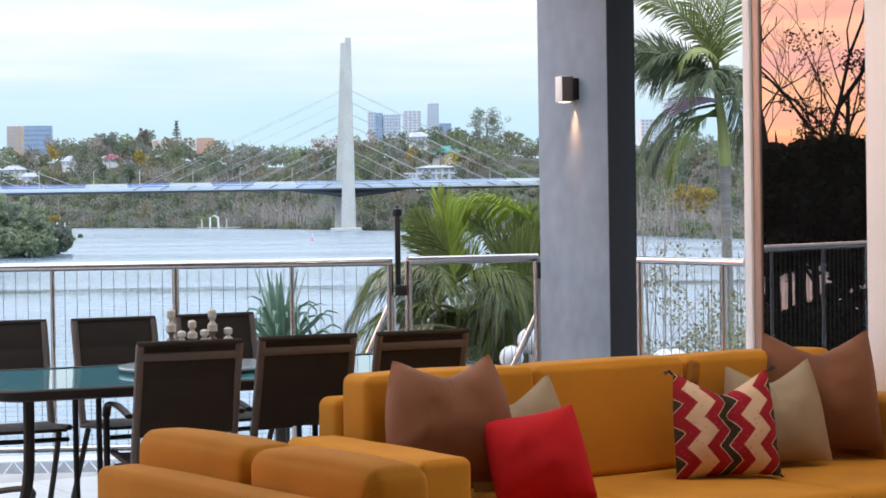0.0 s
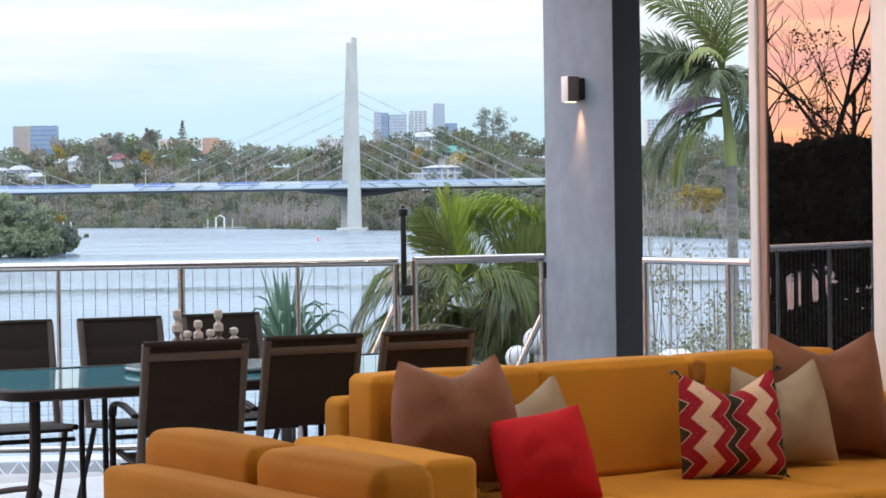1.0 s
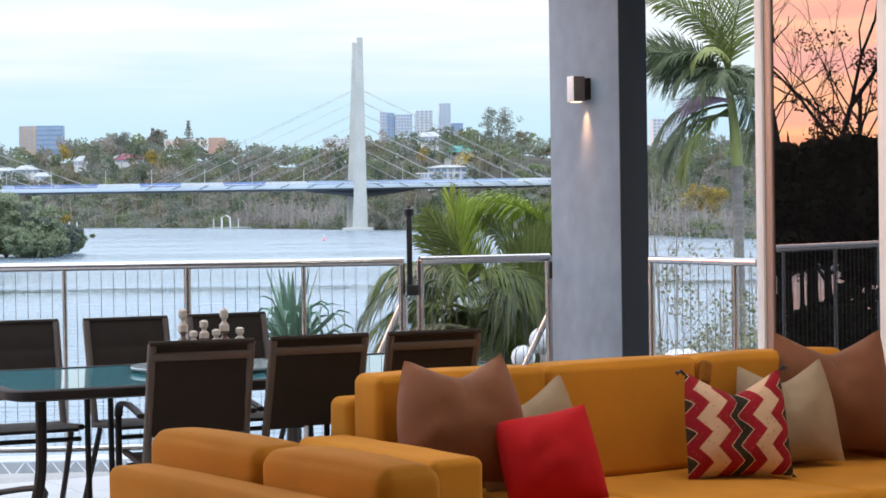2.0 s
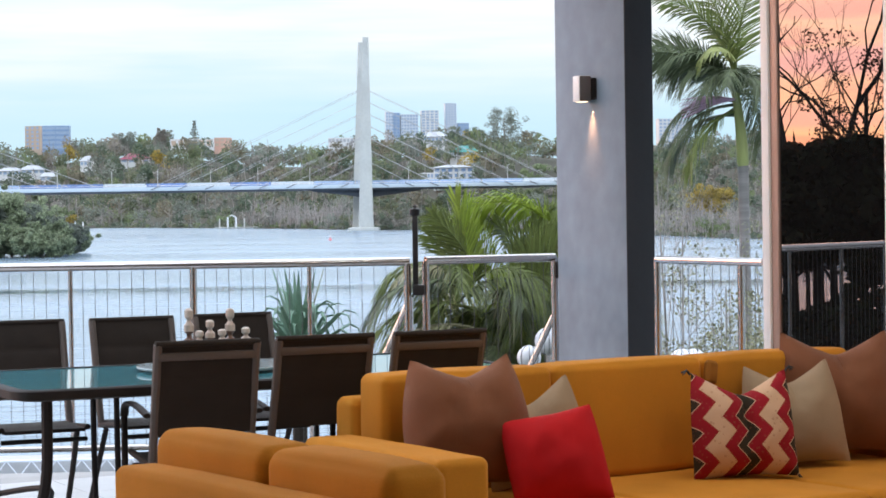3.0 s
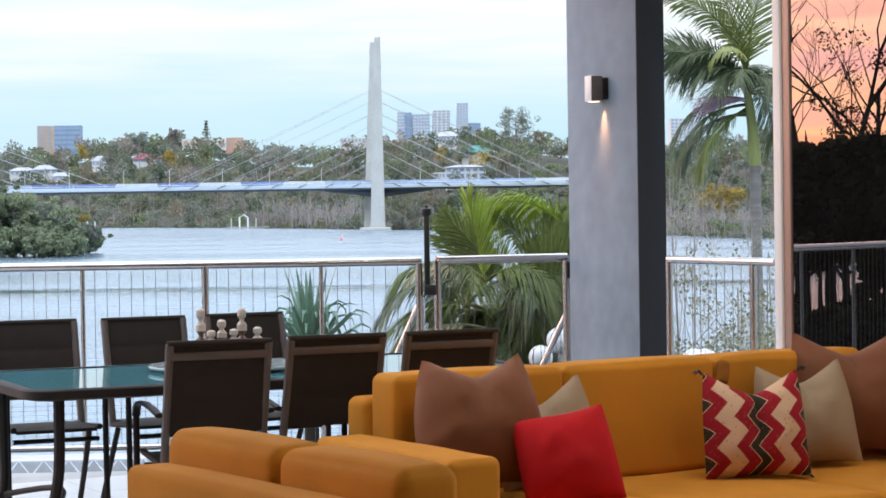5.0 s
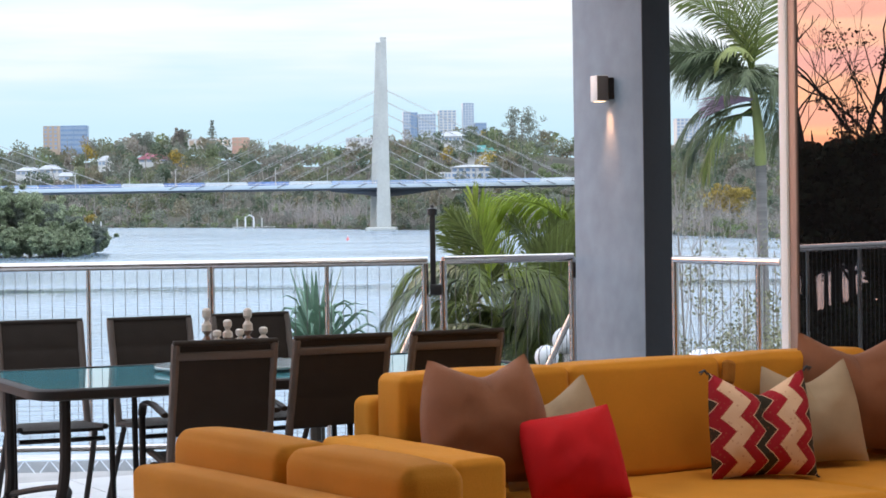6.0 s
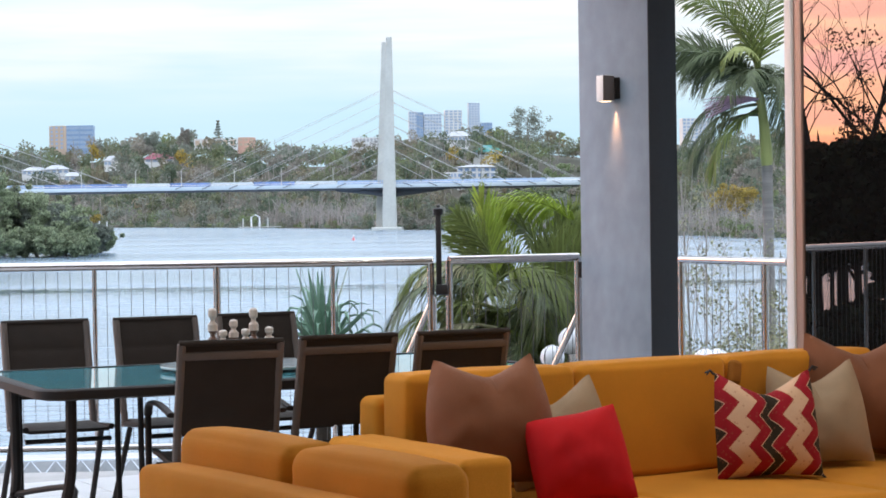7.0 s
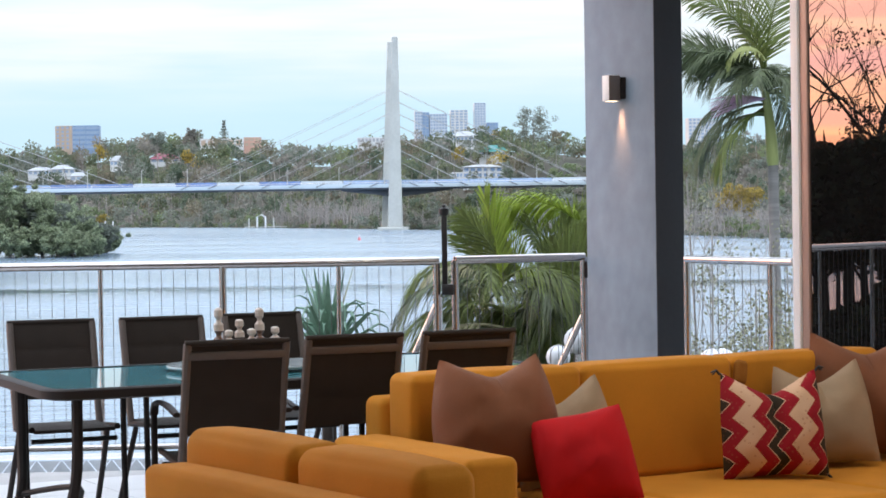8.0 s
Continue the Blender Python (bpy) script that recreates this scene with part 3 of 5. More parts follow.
# ---------------------------------------------------------------- bridge
def build_bridge():
    Y = 770.0
    br = thing("cable_stayed_bridge", "pale concrete cable-stayed road bridge over the river", "bridge", pose(0, Y, 0))
    for dy, levels in ((-6, ((-4.0, -26.0, 2.75), (12.0, -25.9, 2.3), (45.0, -25.5, 1.5), (66.6, -25.3, 1.05))), (9, ((-4.0, -29.2, 2.5), (12.0, -28.9, 2.1), (45.0, -28.1, 1.35), (66.0, -27.6, 0.95)))):
        name = "mast"
        bm = bmesh.new()
        rings = []
        for z, cx, w in levels:
            rings.append([bm.verts.new((cx + sx * w, dy + sy * w * 0.9, z)) for sx, sy in ((-1, -1), (1, -1), (1, 1), (-1, 1))])
        for a, b in zip(rings, rings[1:]):
            for k in range(4):
                bm.faces.new((a[k], a[(k + 1) % 4], b[(k + 1) % 4], b[k]))
        bm.faces.new(rings[-1])
        bmesh.ops.bevel(bm, geom=[e for e in bm.edges if abs(e.verts[0].co.z - e.verts[1].co.z) > 5], offset=0.3, segments=1, affect="EDGES")
        part(name, bm, CONCRETE, br, smooth=False)
    part("pile_cap", block(-32.6, -21.2, -9, 11, -4.6, -2.9, 0.3), CONCRETE, br, "pale concrete pile cap at the waterline")
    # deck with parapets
    part("girder", block(-420, 330, -5.5, 7.5, 11.0, 12.3, 0.2), SHADED_CONCRETE, br, "concrete girder toned dark for shade")
    part("haunch", tube([(-46, 1, 11.2), (-34, 1, 10.4), (-26, 1, 9.6), (-16, 1, 10.4), (-6, 1, 11.2)], [0.6, 1.2, 1.6, 1.2, 0.6], 8), SHADED_CONCRETE, br)
    part("parapet", block(-420, 330, -6.4, -5.8, 11.6, 13.0, 0.05), DECK, br)
    part("parapet", block(-420, 330, 7.8, 8.4, 13.2, 14.1, 0.05), DECK, br)
    # slab in the same darkened concrete for the gap between the parapets
    part("shaded_deck_slab", block(-420, 330, -5.5, 7.5, 12.304, 12.6, 0.05), SHADED_CONCRETE, br)
    shuffle = random.Random(3)
    for k in range(48):
        x = -420 + k * 15.6
        mat = (BARRIER, DECK, DECK, PALE_BLUE)[shuffle.randrange(4)]
        part("barrier_panel", block(x, x + 15.2, 5.2, 5.6, 12.61, 14.55, 0.05), mat, br, "blue and white painted traffic barrier panel")
    part("side_rail", tube([(-420, -6.1, 13.5), (330, -6.1, 13.5)], 0.10, 5), STEEL, br)
    # slanted bars at the stay feet, in the shade-toned concrete
    anchor = mesh_of(tube([(-1.6, 0, 12.0), (1.6, 0, 13.3)], 0.15, 6), SHADED_CONCRETE, "stay_anchor")
    for side, far, gap in ((-1, 76.5, 9.9), (1, 71.0, 9.1)):
        for k in range(8):
            o = new("stay_anchor", anchor)
            o.parent = br
            o.matrix_basis = pose(-26.4 + side * (far - k * gap), -6.55, 0, 0, 0, 0 if side < 0 else 180)
    # stays
    for k in range(8):
        zt = 47.9 - k * 4.4
        for side, far in ((-1, 76.5), (1, 71.0)):
            reach = far - k * (9.9 if side < 0 else 9.1)
            for dy in (-5.9, 7.9):
                if dy > 0 and side < 0 and k % 2:
                    continue
                part("stay", tube([(-26.4 + side * 1.2, dy * 0.5, zt), (-26.4 + side * reach, dy, 13.4)], 0.075, 5), CABLE, br)
    # back stays of the next mast, beyond the near point
    for k in range(6):
        part("stay", tube([(-205, 1, 43 - k * 4.4), (-125 - k * 10, -5.9, 13.4)], 0.12, 5), CABLE, br)
    for k in range(13):
        x = -176 + k * 18.4
        bm = tube([(0, 0, 12.6), (0, 0, 19.5)], [0.16, 0.10], 6)
        tube([(0, 0, 19.4), (0.9, 0, 19.7)], 0.08, 5, bm)
        part("light_pole", bm, CONCRETE, br, m=pose(x, 5.5 if k % 2 else -4.5, 0))


build_bridge()


# ---------------------------------------------------------------- distant buildings
def building(name, label, q, y, z, w, d, h, wall, pane, cols, rows, rz=0, roof=None, roof_h=0.0, category="building", gap=0.35, up=None):
    """A block with rows of separate windows and a flat or pitched roof."""
    if up is not None:
        k = shore_at(q) * (1 + 0.45 * up) / y
        y, w, d, h, roof_h, z = y * k, w * k, d * k, h * k, roof_h * k, EYE + (z - EYE) * k
    t = thing(name, label, category, pose(q * y, y, z, 0, 0, rz))
    part("wall", block(-w / 2, w / 2, -d / 2, d / 2, -5, h, 0.05), wall, t, smooth=False)
    if roof:
        bm = bmesh.new()
        e = 0.06 * w
        lo = [bm.verts.new((sx * (w / 2 + e), sy * (d / 2 + e), h + 0.02)) for sx, sy in ((-1, -1), (1, -1), (1, 1), (-1, 1))]
        hi = [bm.verts.new((sx * w * 0.22, 0, h + roof_h)) for sx in (-1, 1)]
        for f in ((lo[0], lo[1], hi[1], hi[0]), (lo[2], lo[3], hi[0], hi[1]), (lo[1], lo[2], hi[1]), (lo[3], lo[0], hi[0])):
            bm.faces.new(f)
        bm.faces.new(lo[::-1])
        part("roof", bm, roof, t, smooth=False)
    cw, rh = w / cols, h / rows
    mesh = None
    for i in range(cols):
        for j in range(rows):
            if mesh is None:
                mesh = mesh_of(block(-cw * (0.5 - gap / 2), cw * (0.5 - gap / 2), -0.12, 0.12, -rh * 0.30, rh * 0.30), pane, "window", False)
            o = new("window", mesh)
            o.parent = t
            o.matrix_basis = pose(-w / 2 + cw * (i + 0.5), -d / 2, rh * (j + 0.5))
    return t


def build_town():
    building("office_block", "tan office block on the hill", -0.1918, 1500, 52, 11, 14, 17, BRICKWALL, HAZEGLASS, 3, 6, -8, gap=0.55, up=1.15)
    building("office_block", "blue-glazed office wing on the hill", -0.1818, 1498, 52, 19, 12, 17, BLUEGLASS, HAZEGLASS, 2, 5, 4, gap=0.05, up=1.15)
    building("long_building", "white and brick institutional building on the ridge", -0.1168, 1440, 50, 29, 12, 6, WHITE_WALL, BRICKWALL, 6, 1, up=1.08)
    building("brick_building", "salmon brick building on the ridge", -0.1020, 1440, 50, 11, 12, 6.5, PINKWALL, BRICKWALL, 3, 2, up=1.08)
    building("house", "white house under a red iron roof", -0.1443, 1250, 35.2, 17, 10, 1.8, WHITE_WALL, HAZEGLASS, 4, 1, 6, RED_ROOF, 3.8, up=0.82)
    building("house", "white house with a grey roof among trees", -0.167, 1230, 33, 7, 8, 3, WHITE_WALL, HAZEGLASS, 3, 1, -10, GREY_ROOF, 3, up=0.66)
    building("house", "white house with a grey roof among trees", -0.1936, 1240, 29, 14, 9, 2.6, WHITE_WALL, HAZEGLASS, 4, 1, 12, GREY_ROOF, 2.6, up=0.64)
    building("house", "cream house with a pale roof among trees", -0.186, 1200, 24, 10, 8, 2.6, WHITE_WALL, HAZEGLASS, 3, 1, 12, GREY_ROOF, 2.4, up=0.56)
    building("house", "low white house with a pale roof", -0.204, 1180, 27, 14, 8, 2.6, WHITE_WALL, HAZEGLASS, 5, 1, 5, GREY_ROOF, 2.0, up=0.6)
    building("house", "large white terraced house above the bridge", 0.0085, 900, 17.0, 17, 10, 4.6, WHITE_WALL, BLUEGLASS, 6, 2, -4, GREY_ROOF, 1.1, up=0.56)
    building("house", "low white garden wing beside the terraced house", -0.0035, 895, 16.8, 7, 8, 2.6, WHITE_WALL, HAZEGLASS, 5, 1, -4, up=0.56)
    building("house", "cream house under a teal iron roof", 0.0140, 960, 28.0, 13, 12, 1.8, WHITE_WALL, HAZEGLASS, 5, 1, -6, GREEN_ROOF, 3.2, up=0.8)
    building("house", "white gabled house on the ridge", -0.0005, 1000, 36, 11, 10, 2.6, WHITE_WALL, HAZEGLASS, 6, 1, 0, GREY_ROOF, 2.6, up=1.1)
    building("long_building", "low pale building on the ridge behind the mast", -0.0445, 1010, 36.5, 14, 10, 2.6, WHITE_WALL, GREY_ROOF, 8, 1, up=1.1)
    for q, h, w, label, wall, pane, c, r in ((-0.0223, 40, 9, "slim grey office tower", HAZEWALL, HAZEGLASS, 3, 11), (-0.0190, 39, 8, "narrow blue-glass office tower", HAZEGLASS, BLUEGLASS, 2, 11),
                                             (-0.0128, 37, 20, "broad grey office tower", HAZEWALL, HAZEGLASS, 6, 10), (-0.0030, 41, 20, "pale office tower with ribbon windows", WHITE_WALL, HAZEGLASS, 4, 13),
                                             (0.0070, 49, 13, "tall slender grey apartment tower", HAZEWALL, HAZEGLASS, 4, 17), (0.0129, 26, 13, "blue-glazed low tower", HAZEGLASS, BLUEGLASS, 4, 6),
                                             (0.1100, 24, 14, "white apartment tower", WHITE_WALL, HAZEGLASS, 4, 8), (0.1175, 22, 13, "white apartment tower", WHITE_WALL, HAZEGLASS, 4, 8)):
        far = q < 0.1
        building("tower", label + " on the far skyline", q, 2400 if far else 1800, 80 if far else 57, w, 14, h, wall, pane, c, r, 5, category="skyscraper")
    buoy = thing("channel_buoy", "small red and white channel buoy afloat", "buoy", pose(-0.0515 * 468, 468, WATER_Z) @ Matrix.Scale(0.62, 4))
    part("float", turned([(0.5, -0.3), (0.65, 0.2), (0.4, 0.5), (0.12, 1.0), (0.1, 1.5)]), BUOY, buoy)
    part("topmark", turned([(0.05, 1.5), (0.28, 1.7), (0.05, 1.95)]), CANVAS, buoy)
    jetty = thing("jetty", "small white jetty frame at the far shore", "jetty", pose(-0.0985 * 1010, 1010, WATER_Z))
    for x in (-6, 6, 15):
        part("pile", tube([(x, 0, -1), (x, 0, 5)], 0.35, 8), CONCRETE, jetty)
    part("gantry", tube([(-2, 0, 0), (-2, 0, 5.5), (0, 0, 6.6), (2, 0, 5.5), (2, 0, 0)], 0.45, 6), CANVAS, jetty)
    part("platform", block(-8, 20, -1, 1, 0.5, 0.9, 0.05), CONCRETE, jetty)


build_town()


def build_landing():
    y = shore_at(-0.1668) * 0.994
    t = thing("landing_stage", "low timber landing stage with white mooring piles", "jetty", pose(-0.1668 * y, y, WATER_Z))
    part("platform", block(-9, 13, -1.5, 1.5, 0.9, 1.5, 0.05), BARK, t)
    for x in (-9, -4, 2, 8, 12):
        part("pile", tube([(x, -1.2, -1), (x, -1.2, 4.2 if x < -3 else 1.2)], 0.4, 8), CANVAS if x < -3 else BARK, t)


build_landing()


# ---------------------------------------------------------------- terrace and house
def box_on(p, a, b, z0, z1, wa, wb, bevel=0.004):
    """A block whose corner p runs wa along direction a and wb along b."""
    bm = block(0, wa, 0, wb, z0, z1, bevel)
    m = Matrix((( a.x, b.x, 0, p[0]), (a.y, b.y, 0, p[1]), (0, 0, 1, 0), (0, 0, 0, 1)))
    return bm, m


RAIL_A, RAIL_B = Vector((-8.0, 12.16, 0)), Vector((-0.17, 12.58, 0))
GATE_A, GATE_B = Vector((-0.075, 12.66, 0)), Vector((0.735, 13.10, 0))
SIDE_A, SIDE_B = Vector((1.25, 11.87, 0)), Vector((1.70, 10.86, 0))


def build_terrace():
    bm = bmesh.new()
    out = [(-8.1, 11.72), (-0.10, 12.16), (0.02, 12.74), (0.80, 13.28), (1.25, 13.35), (1.75, 11.6), (9.0, 11.6), (9.0, -6.0), (-8.1, -6.0)]
    top = [bm.verts.new((x, y, 0)) for x, y in out]
    low = [bm.verts.new((x, y, -0.32)) for x, y in out]
    bm.faces.new(top[::-1])
    bm.faces.new(low)
    for i in range(len(out)):
        bm.faces.new((top[i], top[(i + 1) % len(out)], low[(i + 1) % len(out)], low[i]))
    bmesh.ops.recalc_face_normals(bm, faces=bm.faces[:])
    floor = tagged(part("floor", bm, GROUT, smooth=False), "pale stone tiled terrace floor", "floor", kind="structure")
    tile = mesh_of(block(-0.297, 0.297, -0.297, 0.297, 0.001, 0.008, 0.002, 1), TILE, "tile", False)
    for i in range(-10, 5):
        for j in range(0, 16):
            c = Vector((-2.2, 7.2, 0)) + E1 * (i * 0.6) - E2 * (j * 0.6 - 2.4)
            if -7.6 < c.x < 2.5 and 4.5 < c.y < 11.72 + 0.05 * c.x:
                o = new("tile", tile)
                o.parent = floor
                o.matrix_basis = pose(c.x, c.y, 0, 0, 0, 28)
    # blade pier
    bm, m = box_on((0.748, 13.0, 0), E2, E1, -0.3, 3.6, 0.783, 0.195, 0.006)
    tagged(part("wall_pier", bm, RENDERED, m=m), "blue-grey rendered masonry pier", "wall", kind="structure")
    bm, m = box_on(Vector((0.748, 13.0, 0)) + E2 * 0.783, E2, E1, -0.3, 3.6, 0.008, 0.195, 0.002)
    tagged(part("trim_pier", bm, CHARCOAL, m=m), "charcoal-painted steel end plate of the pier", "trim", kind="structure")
    # house wall that carries on from the door, and the room behind and round the camera
    bm, m = box_on(Vector((1.665, 10.86, 0)) + E2 * 1.26, E2, E1, 0, 3.6, 8.5, 0.18, 0.004)
    tagged(part("wall_north", bm, CEILING, m=m), "plain white unseen wall added to limit light beside the door", "wall", kind="structure")
    # unseen walls added round the camera; the west one holds back sky light
    for name, args in (("wall_east", (6.9, 7.1, -6, 4.0, 0, 3.6)), ("wall_south", (-4.6, 6.9, -6.2, -6, 0, 3.6)), ("wall_west", (-4.8, -4.6, -6.2, 5.6, 0, 3.6))):
        tagged(part(name, block(*args), CEILING), "plain white unseen wall added to limit light", "wall", kind="structure")
    # unseen ceiling, its outline drawn to shade the sofas
    bm = bmesh.new()
    edge = [(-4.8, -6.2), (-4.8, 7.4), (-1.7, 9.4), (0.55, 13.3), (1.5, 13.8), (9.0, 12.2), (9.0, -6.2)]
    lo, hi = [bm.verts.new((x, y, 3.6)) for x, y in edge], [bm.verts.new((x, y, 3.85)) for x, y in edge]
    bm.faces.new(lo)
    bm.faces.new(hi[::-1])
    for k in range(len(edge)):
        n = (k + 1) % len(edge)
        bm.faces.new((lo[n], lo[k], hi[k], hi[n]))
    tagged(part("ceiling", bm, CEILING, smooth=False), "plain white unseen ceiling added to shade the room", "ceiling", kind="structure")


build_terrace()


def wires(parent, a, b, z0, z1, step):
    d = b - a
    n = int(d.length / step)
    mesh = mesh_of(tube([(0, 0, z0), (0, 0, z1)], 0.0019, 5), WIRE, "wire")
    for i in range(1, n):
        o = new("wire", mesh)
        o.parent = parent
        o.matrix_basis = Matrix.Translation(a + d * (i / n))


def build_rails():
    rail = thing("balustrade", "polished stainless balustrade with fine upright wires", "balustrade")
    part("handrail", tube([RAIL_A + Vector((0, 0, 1.18)), RAIL_B + Vector((0, 0, 1.18))], 0.026, 12), STEEL, rail)
    part("bottom_rail", tube([RAIL_A + Vector((0, 0, 0.09)), RAIL_B + Vector((0, 0, 0.09))], 0.018, 10), STEEL, rail)
    d = (RAIL_B - RAIL_A).normalized()
    for x, r in ((-6.9, 0.014), (-6.2, 0.02), (-5.3, 0.014), (-4.55, 0.014), (-3.8, 0.02), (-3.03, 0.014), (-2.2, 0.014), (-1.47, 0.022), (-0.775, 0.014), (-0.185, 0.022)):
        p = RAIL_A + d * ((x - RAIL_A.x) / d.x)
        part("post", tube([p - Vector((0, 0, 0.45)), p + Vector((0, 0, 1.17))], r, 10), STEEL, rail)
    part("edge_beam", tube([RAIL_A - Vector((0, 0, 0.42)), RAIL_B - Vector((0, 0, 0.42))], 0.05, 8), STEEL, rail)
    wires(rail, RAIL_A, RAIL_B, 0.09, 1.17, 0.072)

    gate = thing("gate", "stainless gate with a tall black latch", "gate")
    for a, b, r in (((GATE_A, 1.18), (GATE_B, 1.18), 0.026), ((GATE_A, 0.1), (GATE_B, 0.1), 0.02), ((GATE_A, 0.08), (GATE_A, 1.18), 0.022), ((GATE_B, 0.08), (GATE_B, 1.18), 0.026)):
        part("frame_bar", tube([a[0] + Vector((0, 0, a[1])), b[0] + Vector((0, 0, b[1]))], r, 12), STEEL, gate)
    wires(gate, GATE_A, GATE_B, 0.1, 1.17, 0.08)
    for z in (1.10, 0.3):
        part("hinge", block(0.735, 0.79, 13.05, 13.11, z - 0.05, z + 0.05, 0.006), FRAME, gate, "dark hinge block")
    p = Vector((-0.135, 12.56, 0))
    rod = part("latch_rod", block(p.x - 0.017, p.x + 0.017, p.y - 0.02, p.y + 0.02, 0.98, 1.46, 0.006), BLACK, gate, "black latch housing")
    part("latch_knob", turned([(0.024, 1.455), (0.03, 1.465), (0.03, 1.495), (0.012, 1.503), (0.011, 1.515), (0.004, 1.52)], 12), BLACK, rod, m=Matrix.Translation(p))
    part("latch_box", block(p.x - 0.02, p.x + 0.055, p.y - 0.03, p.y + 0.03, 0.975, 1.04, 0.008), BLACK, gate)

    side = thing("side_balustrade", "stainless side balustrade beside the pier", "balustrade")
    part("handrail", tube([SIDE_A + Vector((0, 0, 1.185)), SIDE_B + Vector((0, 0, 1.185))], 0.022, 12), STEEL, side)
    part("bottom_rail", tube([SIDE_A + Vector((0, 0, 0.1)), SIDE_B + Vector((0, 0, 0.1))], 0.018, 10), STEEL, side)
    for s in (0.0, 0.80):
        q = SIDE_A.lerp(SIDE_B, s)
        part("post", tube([q, q + Vector((0, 0, 1.185))], 0.017 if s else 0.02, 10), STEEL, side)
    wires(side, SIDE_A, SIDE_B, 0.1, 1.18, 0.08)


build_rails()


def build_downlights():
    """Recessed warm lamps in the room's ceiling; the polished rails catch their glints."""
    for x, y, k in ((2.7, 5.8, 1.0), (2.2, 3.9, 1.0), (-0.3, 8.3, 1.8), (1.5, 7.4, 1.0), (2.3, 8.7, 1.0), (1.6, 2.2, 1.0)):
        t = thing("downlight", "round recessed white ceiling downlight, lit", "ceiling light", pose(x, y, 3.6), group="downlights in the ceiling")
        part("trim", turned([(0.045, -0.012), (0.06, -0.012), (0.062, -0.002), (0.045, -0.002)], 20), CEILING, t)
        part("lens", turned([(0.043, -0.008), (0.043, -0.003)], 20), BULB, t, "glowing warm lens")
        lamp = new("downlight_lamp", bpy.data.lights.new("downlight_lamp", "AREA"))
        lamp.data.shape, lamp.data.size, lamp.data.energy, lamp.data.color = "DISK", 0.09, DOWNLIGHT * k, (1.0, 0.90, 0.79)
        lamp.matrix_world = pose(x, y, 3.585)


build_downlights()


def build_wall_lamp():
    t = thing("wall_lamp", "brushed metal box wall light shining down the pier", "wall lamp", Matrix(((E2.x, -E1.x, 0, 0.748 + E2.x * 0.425), (E2.y, -E1.y, 0, 13.0 + E2.y * 0.425), (0, 0, 1, 2.205), (0, 0, 0, 1))))
    # x along the wall, y out of it
    housing = part("housing", block(-0.035, 0.040, 0.035, 0.115, -0.077, 0.077, 0.004), LAMP_BODY, t)
    # thin slab that carries the shaded side's darker colour
    part("shaded_side", block(0.0405, 0.046, 0.036, 0.113, -0.075, 0.075, 0.002), LAMP_SHADED_SIDE, housing, "lamp side darkened in colour for shade")
    part("bracket", block(-0.045, 0.055, 0.0, 0.034, -0.065, 0.065, 0.004), FRAME, t, "dark wall bracket")
    part("lens", block(-0.02, 0.03, 0.05, 0.10, -0.081, -0.0775), BULB, housing, "glowing warm lens")
    lamp = new("downlight", bpy.data.lights.new("downlight", "SPOT"))
    lamp.data.energy, lamp.data.color, lamp.data.spot_size, lamp.data.spot_blend, lamp.data.shadow_soft_size = 14.0, (1.0, 0.45, 0.2), radians(46), 1.0, 0.02
    c = Vector((0.748, 13.0, 0)) + E2 * 0.43 - E1 * 0.034
    lamp.matrix_world = look((c.x, c.y, 2.115), (c.x + E1.x * 0.19, c.y + E1.y * 0.19, 0))


build_wall_lamp()


def build_door():
    """Folding glass door leaf beside the terrace."""
    a = Vector((1.665, 10.86, 0))
    door = thing("door_1", "cream-framed folding door with dark reflective glass", "door", kind="structure")
    for s, w in ((0.045, 0.062), (1.012, 0.243)):
        bm, m = box_on(a + E2 * s, E2, E1, 0, 3.5, w, 0.07, 0.006)
        part("stile", bm, PAINT, door, m=m)
    # set-back return of the stile, its shadow given by a browner colour
    bm, m = box_on(a + E2 * 0.108 + E1 * 0.012, E2, E1, 0.141, 3.299, 0.062, 0.05, 0.003)
    part("shaded_return", bm, SHADED_RETURN, door, "frame return browned in colour for shade", m=m)
    bm, m = box_on(a + E2 * 0.108, E2, E1, 3.3, 3.5, 0.903, 0.06, 0.006)
    part("top_rail", bm, PAINT, door, m=m)
    bm, m = box_on(a + E2 * 0.108, E2, E1, 0.0, 0.14, 0.903, 0.06, 0.006)
    part("bottom_rail", bm, PAINT, door, m=m)
    bm, m = box_on(a + E2 * 0.171 + E1 * 0.022, E2, E1, 0.141, 3.299, 0.840, 0.012, 0.0)
    part("pane", bm, MIRROR_GLASS, door, "dark reflective pane", m=m, smooth=False)


build_door()


# ---------------------------------------------------------------- dining set
TABLE_TURN = 25.0


